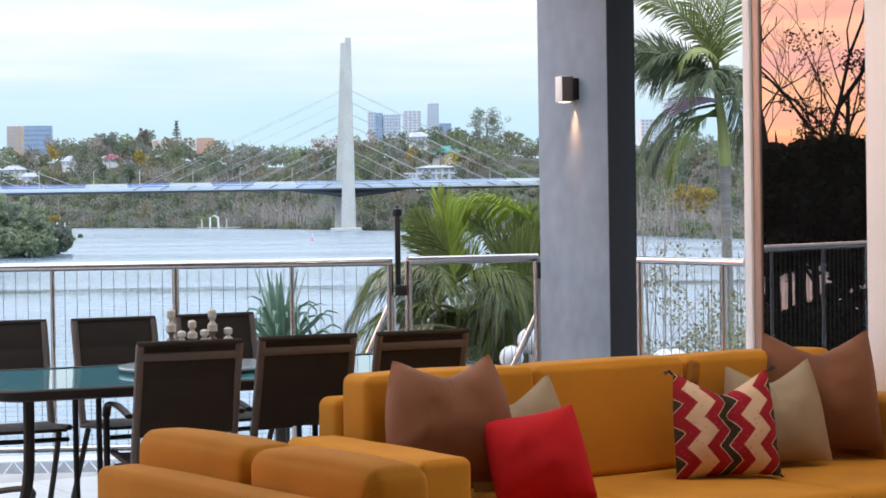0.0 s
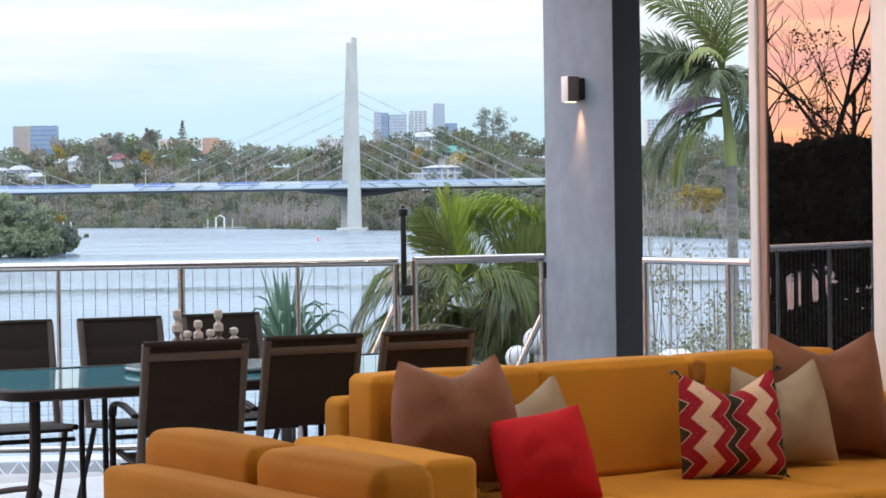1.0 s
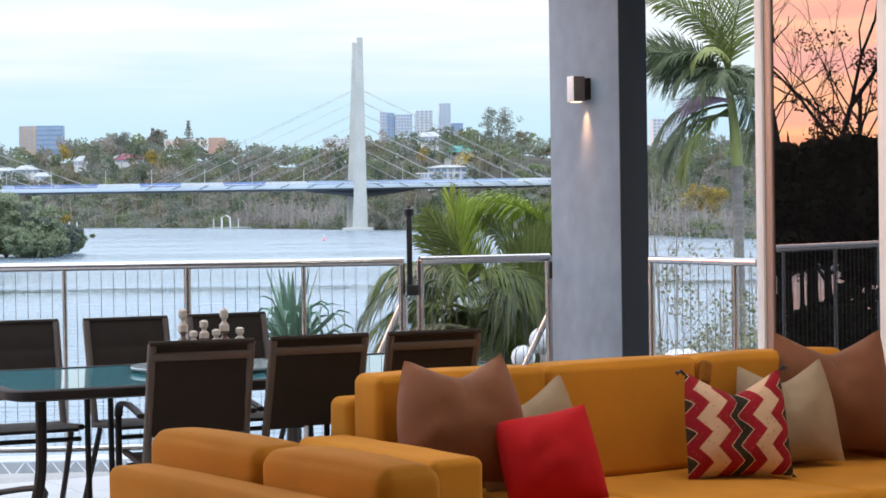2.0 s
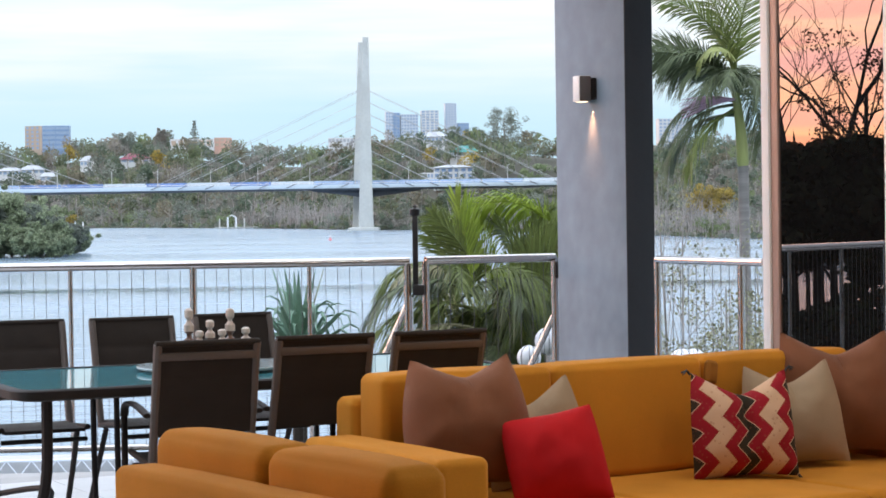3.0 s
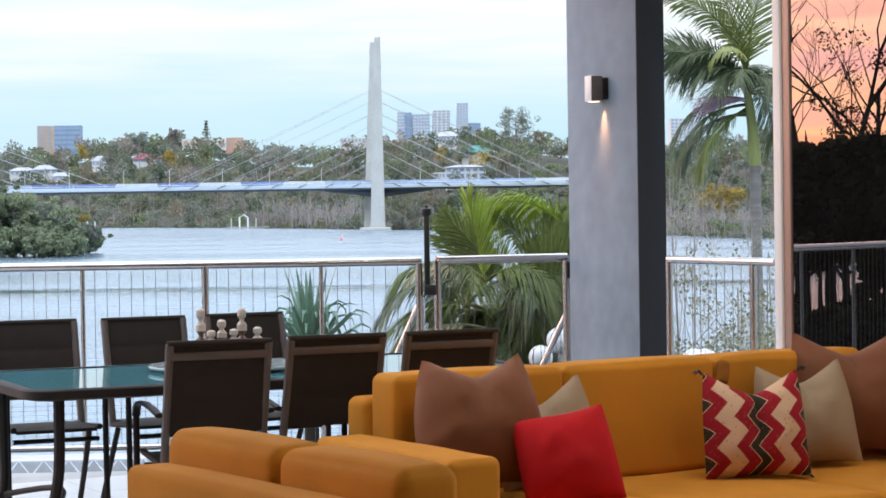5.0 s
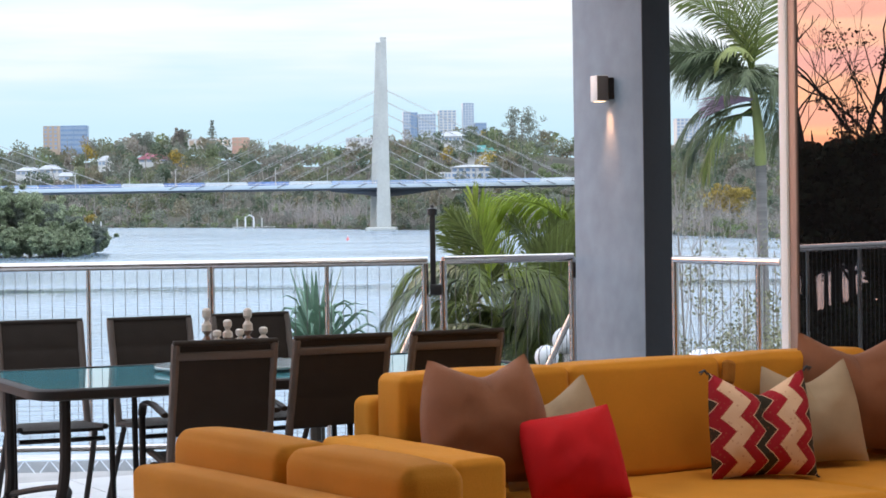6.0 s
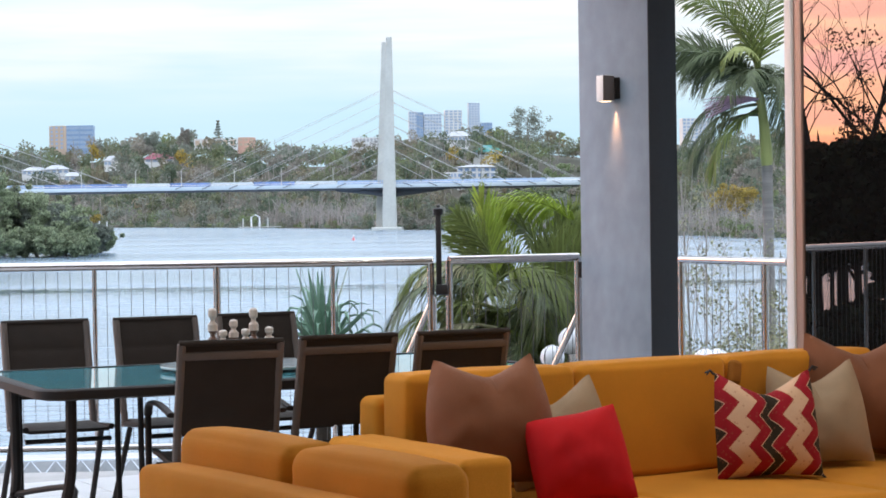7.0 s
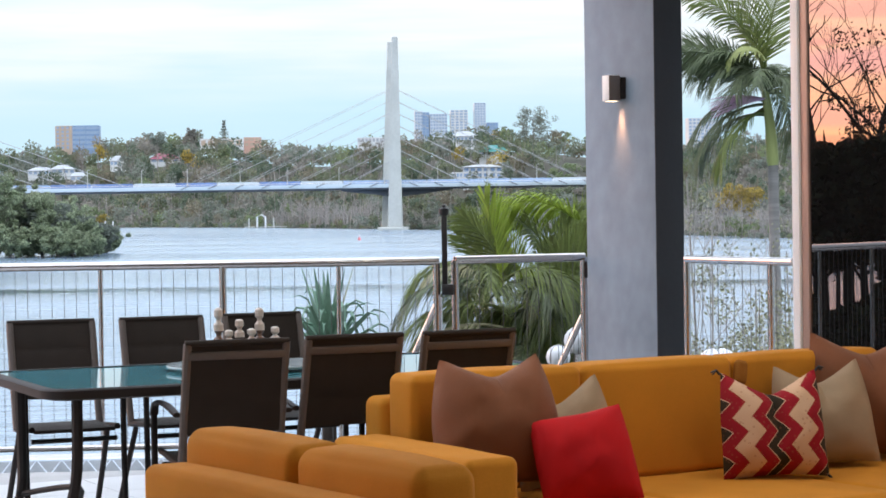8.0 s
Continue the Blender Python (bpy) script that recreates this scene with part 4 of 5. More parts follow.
def chair(m):
    """Sling dining chair: faces its own +y, stands on z = 0."""
    t = thing("dining_chair", "dark bronze outdoor dining chair with woven sling", "chair", m, group="chairs round the dining table")
    w = 0.212
    top, z_seat = 0.95, 0.43
    for s in (-1, 1):
        part("upright", tube(spline([(s * w, -0.14, z_seat - 0.03), (s * w, -0.20, 0.62), (s * w, -0.285, 0.935)], 4), 0.019, 8), CHAIR_FRAME, t)
        part("side_rail", tube([(s * w, -0.17, z_seat - 0.02), (s * w, 0.25, z_seat + 0.01)], 0.015, 8), FRAME, t)
        part("armrest", tube(spline([(s * (w + 0.03), -0.20, 0.635), (s * (w + 0.035), 0.0, 0.665), (s * (w + 0.035), 0.18, 0.655), (s * (w + 0.03), 0.245, 0.60)], 4), 0.019, 8, flat=0.6), FRAME, t)
        part("front_leg", tube(spline([(s * (w + 0.03), 0.245, 0.60), (s * (w + 0.03), 0.25, 0.3), (s * (w + 0.03), 0.27, 0.0)], 4), 0.015, 8), FRAME, t)
        part("rear_leg", tube(spline([(s * (w + 0.01), -0.02, z_seat - 0.03), (s * (w + 0.015), -0.12, 0.25), (s * (w + 0.02), -0.30, 0.0)], 5), 0.015, 8), FRAME, t)
    part("back_bar", tube([(-w - 0.012, -0.288, 0.938), (w + 0.012, -0.288, 0.938)], 0.014, 10), SLING, t)
    bm = bmesh.new()
    rows = []
    for k in range(33):
        z = 0.125 + 0.405 * k / 32
        d = 0.005 + 0.005 * abs(math.sin(math.pi * z / 0.126)) ** 0.6
        rows.append([bm.verts.new((sx * (w - 0.012), sy * d, z)) for sx, sy in ((-1, -0.6), (1, -0.6), (1, 1), (-1, 1))])
    for a, b in zip(rows, rows[1:]):
        for k in range(4):
            bm.faces.new((a[k], a[(k + 1) % 4], b[(k + 1) % 4], b[k]))
    bm.faces.new(rows[0][::-1])
    bm.faces.new(rows[-1])
    part("back_sling", bm, SLING, t, m=pose(0, -0.165, 0.43, 13.5))
    part("back_frame", block(-w, w, -0.012, 0.012, 0.0, 0.035, 0.006), CHAIR_FRAME, t, m=pose(0, -0.274, 0.868, 13.5))
    part("seat_sling", block(-w + 0.012, w - 0.012, -0.16, 0.25, z_seat - 0.012, z_seat + 0.006, 0.005), SLING, t)
    part("stretcher", tube([(-w, 0.23, z_seat - 0.05), (w, 0.23, z_seat - 0.05)], 0.012, 8), FRAME, t)
    return t


def build_dining():
    c = Vector((-0.95, 9.85, 0))
    t = thing("dining_table", "dark-framed outdoor dining table with a teal glass top", "table", pose(c.x, c.y, 0, 0, 0, TABLE_TURN))
    L, W = 1.22, 0.66
    bm = bmesh.new()

    def ring(l, w, r, z):
        out = []
        for cx, cy, a0 in ((l - r, w - r, 0), (-l + r, w - r, 90), (-l + r, -w + r, 180), (l - r, -w + r, 270)):
            for k in range(6):
                a = radians(a0 + 18 * k)
                out.append(bm.verts.new((cx + r * math.cos(a), cy + r * math.sin(a), z)))
        return out

    rings = [ring(L - 0.05, W - 0.05, 0.09, 0.742), ring(L - 0.008, W - 0.008, 0.13, 0.742), ring(L, W, 0.13, 0.735), ring(L, W, 0.13, 0.70), ring(L - 0.05, W - 0.05, 0.09, 0.69)]
    for a, b in zip(rings, rings[1:] + rings[:1]):
        for k in range(24):
            bm.faces.new((a[k], a[(k + 1) % 24], b[(k + 1) % 24], b[k]))
    bmesh.ops.recalc_face_normals(bm, faces=bm.faces[:])
    part("rim", bm, FRAME, t)
    bm = bmesh.new()
    r0, r1 = ring(L - 0.052, W - 0.052, 0.09, 0.738), ring(L - 0.052, W - 0.052, 0.09, 0.728)
    bm.faces.new(r0)
    bm.faces.new(r1[::-1])
    for k in range(24):
        bm.faces.new((r1[k], r1[(k + 1) % 24], r0[(k + 1) % 24], r0[k]))
    part("glass_top", bm, TABLE_GLASS, t, "teal tinted glass", smooth=False)
    for sx in (-1, 1):
        for sy in (-1, 1):
            part("leg", tube(spline([(sx * (L - 0.16), sy * (W - 0.12), 0.70), (sx * (L - 0.16), sy * (W - 0.14), 0.38), (sx * (L - 0.14), sy * (W - 0.20), 0.18), (sx * (L - 0.10), sy * (W - 0.06), 0.0)], 5), 0.025, 8), FRAME, t)
        part("brace", tube(spline([(sx * (L - 0.14), -W + 0.20, 0.17), (sx * (L - 0.3), 0, 0.24), (sx * (L - 0.14), W - 0.20, 0.17)], 5), 0.014, 8), FRAME, t)
    first = chair(pose(-1.07, 8.98, 0, 0, 0, TABLE_TURN - 4))
    for x, y, a in ((-0.61, 9.24, 0), (-0.12, 9.46, 1), (-2.03, 10.41, 178), (-1.48, 10.60, 180), (-0.97, 10.88, 183)):
        copy_thing(first, pose(x, y, 0, 0, 0, TABLE_TURN + a))
    # board with grinders
    u, v = Vector((math.cos(radians(25)), math.sin(radians(25)), 0)), Vector((-math.sin(radians(25)), math.cos(radians(25)), 0))
    b = Vector((-1.06, 9.90, 0.742))
    board = thing("turntable", "round pale turntable board on the table", "serving board", Matrix.Translation(b))
    part("disc", turned([(0.05, 0.0), (0.05, 0.008), (0.375, 0.010), (0.38, 0.018), (0.375, 0.024), (0.0005, 0.024)], 32), SALVER, board)
    mill = [(0.026, 0), (0.033, 0.012), (0.033, 0.032), (0.015, 0.040), (0.015, 0.046), (0.031, 0.058), (0.031, 0.082), (0.014, 0.092), (0.014, 0.098), (0.029, 0.110), (0.029, 0.130), (0.013, 0.142), (0.013, 0.148), (0.025, 0.158), (0.025, 0.178), (0.012, 0.186)]
    for dx, dy, k in ((-0.125, -0.02, 1.30), (-0.07, -0.07, 0.80), (-0.03, 0.02, 1.02), (0.035, -0.05, 0.82), (0.065, 0.03, 1.28), (0.14, 0.02, 0.84)):
        p = b + Vector((dx, dy, 0.024))
        g = thing("grinder", "turned pale stone salt and pepper grinder", "grinder", Matrix.Translation(p) @ Matrix.Diagonal((0.82, 0.82, k * 1.10, 1)), group="grinders on the board")
        body = part("body", turned(mill[:6]), PEPPER, g)
        part("waist", turned(mill[5:10]), SPICE, body, "brown band of spice")
        part("neck", turned(mill[9:13]), PEPPER, body)
        part("cap", turned(mill[12:]), PEPPER, body)


build_dining()


# ---------------------------------------------------------------- sofas and cushions
def padded(x0, x1, y0, y1, z0, z1, r=0.05, puff=0.015, n=6):
    """An upholstered block: rounded edges, gently swollen faces and slight unevenness."""
    bm = bmesh.new()
    c = Vector(((x0 + x1) / 2, (y0 + y1) / 2, (z0 + z1) / 2))
    h = Vector(((x1 - x0) / 2, (y1 - y0) / 2, (z1 - z0) / 2))
    steps = []
    for k in range(3):
        core = h[k] - r
        edge = [core + r * f for f in (0.22, 0.45, 0.72, 1.0)]
        steps.append([-e for e in reversed(edge)] + [-core + 2 * core * i / n for i in range(n + 1)] + edge)
    verts = {}

    def vert(d):
        key = tuple(round(t, 5) for t in d)
        if key not in verts:
            q = Vector([max(-h[i] + r, min(h[i] - r, d[i])) for i in range(3)])
            e = Vector(d) - q
            e = e.normalized() * r if e.length > 1e-6 else e
            flat = [max(0.0, 1 - (d[i] / h[i]) ** 2) for i in range(3)]
            swell = Vector([math.copysign(puff, d[i]) * flat[(i + 1) % 3] ** 0.7 * flat[(i + 2) % 3] ** 0.7 if abs(d[i]) > h[i] * 0.99 else 0 for i in range(3)])
            at = c + Vector(d)
            verts[key] = bm.verts.new(c + q + e + swell + Vector([noise.noise(at * 4 + Vector((i * 7, 0, 0))) * 0.005 for i in range(3)]))
        return verts[key]

    for k in range(3):
        a, b = (k + 1) % 3, (k + 2) % 3
        for sg in (-1, 1):
            for i in range(len(steps[a]) - 1):
                for j in range(len(steps[b]) - 1):
                    quad = []
                    for u, v in ((i, j), (i + 1, j), (i + 1, j + 1), (i, j + 1)):
                        d = [0, 0, 0]
                        d[k], d[a], d[b] = sg * h[k], steps[a][u], steps[b][v]
                        quad.append(vert(d))
                    bm.faces.new(quad if sg > 0 else quad[::-1])
    return bm


def build_sofa_one():
    # local x runs along the back, y towards the back, origin at the left rear corner
    s = thing("sofa", "long mustard velvet sofa with loose back cushions", "sofa", pose(-0.45, 8.78, 0, 0, 0, 31.0))
    n = 2.62
    part("back_frame", padded(0, n + 0.25, -0.18, 0, 0.06, 0.70, 0.04, 0.006), MUSTARD, s)
    part("arm", padded(-0.25, -0.02, -1.27, -0.19, 0.06, 0.562, 0.035, 0.006), MUSTARD, s)
    part("arm", padded(n + 0.03, n + 0.25, -1.42, -0.19, 0.06, 0.585, 0.035, 0.006), MUSTARD, s)
    part("base", padded(-0.018, n + 0.025, -1.38, -0.19, 0.06, 0.18, 0.03, 0.004), MUSTARD, s)
    w = (n + 0.03) / 3
    for i in range(3):
        x = -0.015 + i * w
        part("seat_cushion", padded(x, x + w - 0.006, -1.40, -0.20, 0.182, 0.305, 0.04, 0.008), MUSTARD, s)
    for i, (a, b) in enumerate(((0.02, 0.85), (0.855, 1.66), (1.665, n - 0.09))):
        part("back_cushion", padded(a, b, -0.40, -0.185, 0.31, 0.805, 0.035, 0.010), MUSTARD, s)
    part("corner_fold", padded(-0.034, 0.034, -0.016, 0.016, -0.055, 0.05, 0.015, 0.004, 3), MUSTARD_SHADED, s, "folded cushion corner", m=pose(1.70, -0.40, 0.738, -6, 12, 8))
    for x in (0.06, n + 0.17):
        for y in (-1.3, -0.08):
            part("foot", tube([(x, y, 0), (x, y, 0.07)], 0.025, 10), FRAME, s)


def build_sofa_two():
    # its back runs towards the camera and it faces away to the river side
    s = thing("sofa", "mustard velvet two-seat sofa seen from behind", "sofa", pose(-1.03, 6.52, 0, 0, 0, -56.0))
    part("back_frame", padded(0, 1.75, 0, 0.16, 0.06, 0.69, 0.035, 0.006), MUSTARD, s)
    part("base", padded(0.0, 1.75, 0.165, 0.92, 0.06, 0.26, 0.03, 0.004), MUSTARD, s)
    for a, b in ((-0.05, 0.665), (0.675, 1.35)):
        part("back_cushion", padded(a, b, 0.165, 0.37, 0.43, 0.785, 0.05, 0.014), MUSTARD, s)
        part("seat_cushion", padded(a + 0.05, b, 0.37, 0.92, 0.262, 0.40, 0.04, 0.01), MUSTARD, s)
    for x in (0.08, 1.66):
        for y in (0.06, 0.84):
            part("foot", tube([(x, y, 0), (x, y, 0.07)], 0.025, 10), FRAME, s)


build_sofa_one()
build_sofa_two()


def cushion(label, mat, m, size, thick, chop=0.0, ears=0.06, taper=0.16, dent=0.0, crease=0.0, seed=0, group="scatter cushions on the sofa"):
    """A square scatter cushion: x across, z up, y through it. Pinched corners, and a dent knocked into its top."""
    n = 22
    bm = bmesh.new()
    sheets = []
    for side in (-1, 1):
        grid = []
        for j in range(n + 1):
            row = []
            for i in range(n + 1):
                u, v = -1 + 2 * i / n, -1 + 2 * j / n
                body = max(0.0, (1 - abs(u) ** 2.6) * (1 - abs(v) ** 2.6)) ** 0.6
                x = u * (1 - 0.6 * ears * (1 - v * v)) * (1 - taper * max(0.0, v + 0.1) ** 1.8)
                z = v * (1 - ears * (1 - u * u) * 1.4)
                fold = max(0.0, 1 - math.sqrt((u - dent) ** 2 + 0.012) / 0.95)
                z -= chop * fold * max(0, v) ** 1.6
                wrk = noise.noise(Vector((u * 2.2 + seed, v * 2.2, side * 3 + seed))) * 0.12 + noise.noise(Vector((u * 5 + seed, v * 5, side))) * 0.03 + noise.noise(Vector((u * 11 + seed, v * 4, side * 2))) * 0.04
                y = side * thick / 2 * body * (1 + wrk) * (1 - min(0.9, chop * 2.0) * math.exp(-abs(u - dent) / 0.22) * max(0.0, crease + (1 - crease) * v))
                row.append(bm.verts.new((x * size / 2, y, z * size / 2)))
            grid.append(row)
        for j in range(n):
            for i in range(n):
                q = (grid[j][i], grid[j][i + 1], grid[j + 1][i + 1], grid[j + 1][i])
                bm.faces.new(q if side < 0 else q[::-1])
        sheets.append(grid)
    bmesh.ops.remove_doubles(bm, verts=bm.verts[:], dist=0.0004)
    me = mesh_of(bm, mat, "cushion")
    ob = new("cushion", me)
    ob.matrix_basis = m
    return tagged(ob, label, "cushion", group)


def on_sofa(x, y, z, rx, ry, rz):
    return pose(-0.45, 8.78, 0, 0, 0, 31.0) @ pose(x, y, z, rx, ry, rz)


cushion("large brown suede scatter cushion dented at the top", BROWN, on_sofa(0.25, -0.66, 0.625, -16, -3, -20), 0.54, 0.36, 0.27, taper=0.22, dent=0.08, seed=1)
cushion("taupe linen scatter cushion tucked behind a red one", TAUPE, on_sofa(0.655, -0.54, 0.545, -14, -8, -24), 0.44, 0.24, 0.42, dent=-0.05, seed=2)
cushion("bright red cotton scatter cushion", RED, on_sofa(0.45, -1.00, 0.490, -18, -11, -28), 0.385, 0.28, 0.05, ears=0.0, taper=0.05, dent=0.2, seed=3)
kilim = cushion("red and cream chevron kilim cushion", CHEVRON, on_sofa(1.60, -0.74, 0.535, -13, -1, -24), 0.465, 0.29, 0.42, ears=0.05, taper=0.09, crease=0.5, seed=4)
for sx in (-1, 1):
    for sz in (-1, 1):
        yarn = bmesh.new()
        for k in range(7):
            a = k * 0.9
            wide = 0.93 if sz > 0 else 1.0
            tip = (sx * 0.258 * wide + 0.012 * math.cos(a), 0.012 * math.sin(a), sz * 0.252 - 0.014 - 0.006 * (k % 3))
            tube([(sx * 0.226 * wide, 0, sz * 0.226), (sx * 0.244 * wide, 0.004 * math.sin(a), sz * 0.245), tip], [0.006, 0.005, 0.002], 5, yarn)
        part("tassel", yarn, BLACK, kilim, "dark yarn tassel")
cushion("taupe linen scatter cushion behind the chevron one", TAUPE, on_sofa(2.00, -0.60, 0.545, -14, -4, -24), 0.47, 0.25, 0.36, seed=5)
cushion("large brown suede scatter cushion against the sofa end", BROWN, on_sofa(2.36, -0.50, 0.615, -13, 0, -24), 0.57, 0.34, 0.34, taper=0.10, seed=6)


# ---------------------------------------------------------------- garden plants
def plume(bm, base, az, elev, length, bend, rng, leaf=0.4, pairs=44, width=0.022, hang=0.5, splay=50, twist=0, bare=0.16, rib=0.014):
    """A feather leaf: a rib that sets out at elev degrees and bends over, with a row of narrow hanging leaflets on both sides."""
    az, p = radians(az), Vector(base)
    flat = Vector((math.cos(az), math.sin(az), 0))
    pts, ways = [p.copy()], []
    for k in range(14):
        e = radians(elev - bend * ((k + 0.5) / 14) ** 1.25)
        d = flat * math.cos(e) + Vector((0, 0, math.sin(e)))
        ways.append(d)
        p = p + d * (length / 14)
        pts.append(p.copy())
    ways.append(ways[-1])
    tube(pts, [rib * (1 - 0.88 * k / 14) for k in range(15)], 4, bm)
    for i in range(pairs):
        s = bare + (0.995 - bare) * i / (pairs - 1)
        f = s * 14
        k = min(13, int(f))
        o, t = pts[k].lerp(pts[k + 1], f - k), ways[k].lerp(ways[k + 1], f - k).normalized()
        across = t.cross(Vector((0, 0, 1)))
        across = across.normalized() if across.length > 0.05 else Vector((-flat.y, flat.x, 0))
        turn = Matrix.Rotation(radians(twist), 3, t)
        across, lift = turn @ across, turn @ across.cross(t)
        full = leaf * (0.35 + 0.65 * math.sin(math.pi * min(1.0, 0.12 + 0.84 * (s - bare) / (1 - bare)))) * rng.uniform(0.82, 1.1)
        for sg in (-1, 1):
            a = radians(90 - splay * (0.75 + 0.5 * s) + rng.uniform(-6, 6))
            d = (across * sg * math.sin(a) + t * math.cos(a) + lift * rng.uniform(0.10, 0.32)).normalized()
            sag = hang * rng.uniform(0.7, 1.3)
            edge = t if abs(t.dot(d)) < 0.9 else across
            prev = None
            for u in (0.0, 0.3, 0.65):
                c = o + d * (full * u) + Vector((0, 0, -sag * full * u * u))
                w = edge * (width * (0.35 if u == 0 else 0.5 - 0.15 * u))
                row = (bm.verts.new(c - w), bm.verts.new(c + w))
                if prev:
                    bm.faces.new((prev[0], prev[1], row[1], row[0]))
                prev = row
            bm.faces.new((prev[0], prev[1], bm.verts.new(o + d * full * 0.96 + Vector((0, 0, -sag * full)))))


def build_palms():
    rng = np.random.default_rng(21)
    # cane palm beyond the gate: several stems, feather leaves arching out of each
    heart = Vector((0.37, 16.4, 0.42))
    p = thing("cane_palm", "bushy cane palm with arching green and lime feather leaves", "palm", pose(*heart))
    for x, y, h in ((-0.12, 0.1, -0.15), (0.1, -0.1, 0.05), (0.25, 0.12, 0.1), (0.45, 0.0, -0.1)):
        part("stem", tube(spline([(x * 0.6, y, -4.0), (x * 0.8, y, -1.8), (x, y, h)], 6), [0.05 - 0.001 * k for k in range(13)], 8), CROWNSHAFT, p)

    def leaf(mat, base, az, elev, length, bend, label="", **more):
        bm = bmesh.new()
        plume(bm, base, az, elev, length, bend, rng, **more)
        part("leaf", bm, mat, p, label, smooth=False)

    # the tall ones that stand above the gate
    leaf(FROND_LIME, (0.66, 0.1, 0.42), 170, 96, 1.45, 150, "yellow-green arching leaf", leaf=0.40, pairs=76, hang=0.55, width=0.020, splay=36, twist=35, bare=0.30)
    leaf(FROND_LIME, (-0.10, -0.15, 0.45), 172, 86, 0.72, 14, "upright lime young leaf", leaf=0.38, pairs=64, hang=0.12, width=0.018, splay=60, twist=50, bare=0.16)
    leaf(FROND, (0.20, -0.2, 0.42), 2, 34, 0.75, 40, leaf=0.46, pairs=64, hang=0.0, width=0.021, splay=30, twist=84, bare=0.05)
    leaf(FROND, (0.30, 0.1, 0.45), 10, 75, 0.85, 60, leaf=0.42, pairs=60, hang=0.15, width=0.020, splay=46, twist=60)
    leaf(FROND, (0.35, 0.2, 0.40), 150, 86, 0.80, 70, leaf=0.38, pairs=60, hang=0.35, width=0.020, splay=48, twist=50)
    leaf(FROND_STRAW, (-0.20, 0.0, 0.50), 184, 50, 0.62, 120, "pale drying leaf", leaf=0.30, pairs=46, hang=0.8, width=0.013, splay=44)
    leaf(FROND, (-0.1, 0.1, 0.45), 176, 52, 0.95, 130, leaf=0.36, pairs=64, hang=0.7, width=0.016, splay=46)
    leaf(FROND_DARK, (-0.1, -0.1, 0.40), 190, 36, 1.05, 120, leaf=0.38, pairs=66, hang=0.7, width=0.015, splay=48)
    leaf(FROND, (-0.1, -0.2, 0.30), 186, 20, 1.05, 100, leaf=0.38, pairs=66, hang=0.7, width=0.015, splay=48)
    leaf(FROND_STRAW, (-0.1, -0.2, 0.15), 192, 16, 0.95, 90, leaf=0.34, pairs=56, hang=0.8, width=0.014, splay=48)
    leaf(FROND_DARK, (0.0, 0.2, 0.20), 180, 24, 1.0, 95, leaf=0.36, pairs=66, hang=0.75, width=0.016, splay=48)
    for i in range(9):
        leaf(FROND_LIME if i % 4 == 3 else FROND, (-0.22 + 0.10 * i, 0.15 * math.sin(i * 2.0), 0.28 + 0.06 * (i % 3)), 180 if i < 4 else 0, 88 - 6 * (i % 3), rng.uniform(0.62, 0.82), rng.uniform(20, 55), leaf=0.36, pairs=60, hang=0.25, width=0.016, splay=56, twist=45 + 12 * (i % 3))
    # the crowd below them, all round
    for i in range(64):
        az = (i * 137.5) % 360
        low = i / 64
        if math.cos(radians(az)) < -0.6 and low < 0.35:
            az += 70
        x = 0.16 + 0.42 * math.cos(i * 1.7)
        mat = FROND_LIME if i % 17 == 4 else (FROND_DARK if i % 3 == 1 else (FROND_STRAW if i % 15 == 6 else FROND))
        leaf(mat, (x, 0.1 + 0.3 * math.sin(i * 2.3), 0.50 - 0.75 * low + rng.uniform(-0.08, 0.08)), az, rng.uniform(30, 58) - 30 * low, rng.uniform(0.6, 0.85), rng.uniform(85, 140), leaf=rng.uniform(0.34, 0.46), pairs=48, hang=rng.uniform(0.6, 1.0), width=0.017, splay=48, twist=rng.uniform(-25, 25))
    # tall palm past the side rail
    t = thing("tall_palm", "tall palm with ringed grey trunk and green crownshaft", "palm", pose(4.34, 29.5, -4.2))
    part("trunk", tube(spline([(0.06, 0, -0.2), (0.03, 0, 3.0), (0.0, 0, 6.3)], 40), [0.088 - 0.0002 * k + (0.004 if k % 2 else 0.0) for k in range(81)], 12), PALM_BARK, t)
    part("crownshaft", tube(spline([(0.0, 0, 6.26), (-0.03, 0, 6.8), (-0.10, 0, 7.35)], 5), [0.068, 0.086, 0.088, 0.084, 0.080, 0.074, 0.070, 0.066, 0.062, 0.058, 0.045], 12), CROWNSHAFT, t)

    def top_leaf(mat, az, elev, length, bend, z=7.35, **more):
        bm = bmesh.new()
        plume(bm, (-0.10, 0, z), az, elev, length, bend, rng, rib=0.024, **{"pairs": 60, "width": 0.030, "leaf": 0.55, **more})
        part("frond", bm, mat, t, smooth=False)

    top_leaf(FROND, 20, 88, 1.9, 30, twist=70, splay=46, hang=0.1, leaf=0.7, z=7.45)
    top_leaf(FROND, 172, 80, 1.7, 70, twist=40, splay=44, hang=0.35, z=7.5)
    top_leaf(FROND, 150, 86, 1.9, 45, twist=65, splay=46, hang=0.2, leaf=0.6, z=7.45)
    top_leaf(FROND_DARK, 176, 58, 1.75, 88, twist=55, splay=44, hang=0.45)
    top_leaf(FROND_DARK, 186, 50, 1.60, 70, twist=75, splay=42, hang=0.15)
    top_leaf(FROND_DARK, 168, 46, 1.50, 80, hang=0.6)
    top_leaf(FROND_DARK, 195, 66, 1.30, 110, hang=0.7, twist=30)
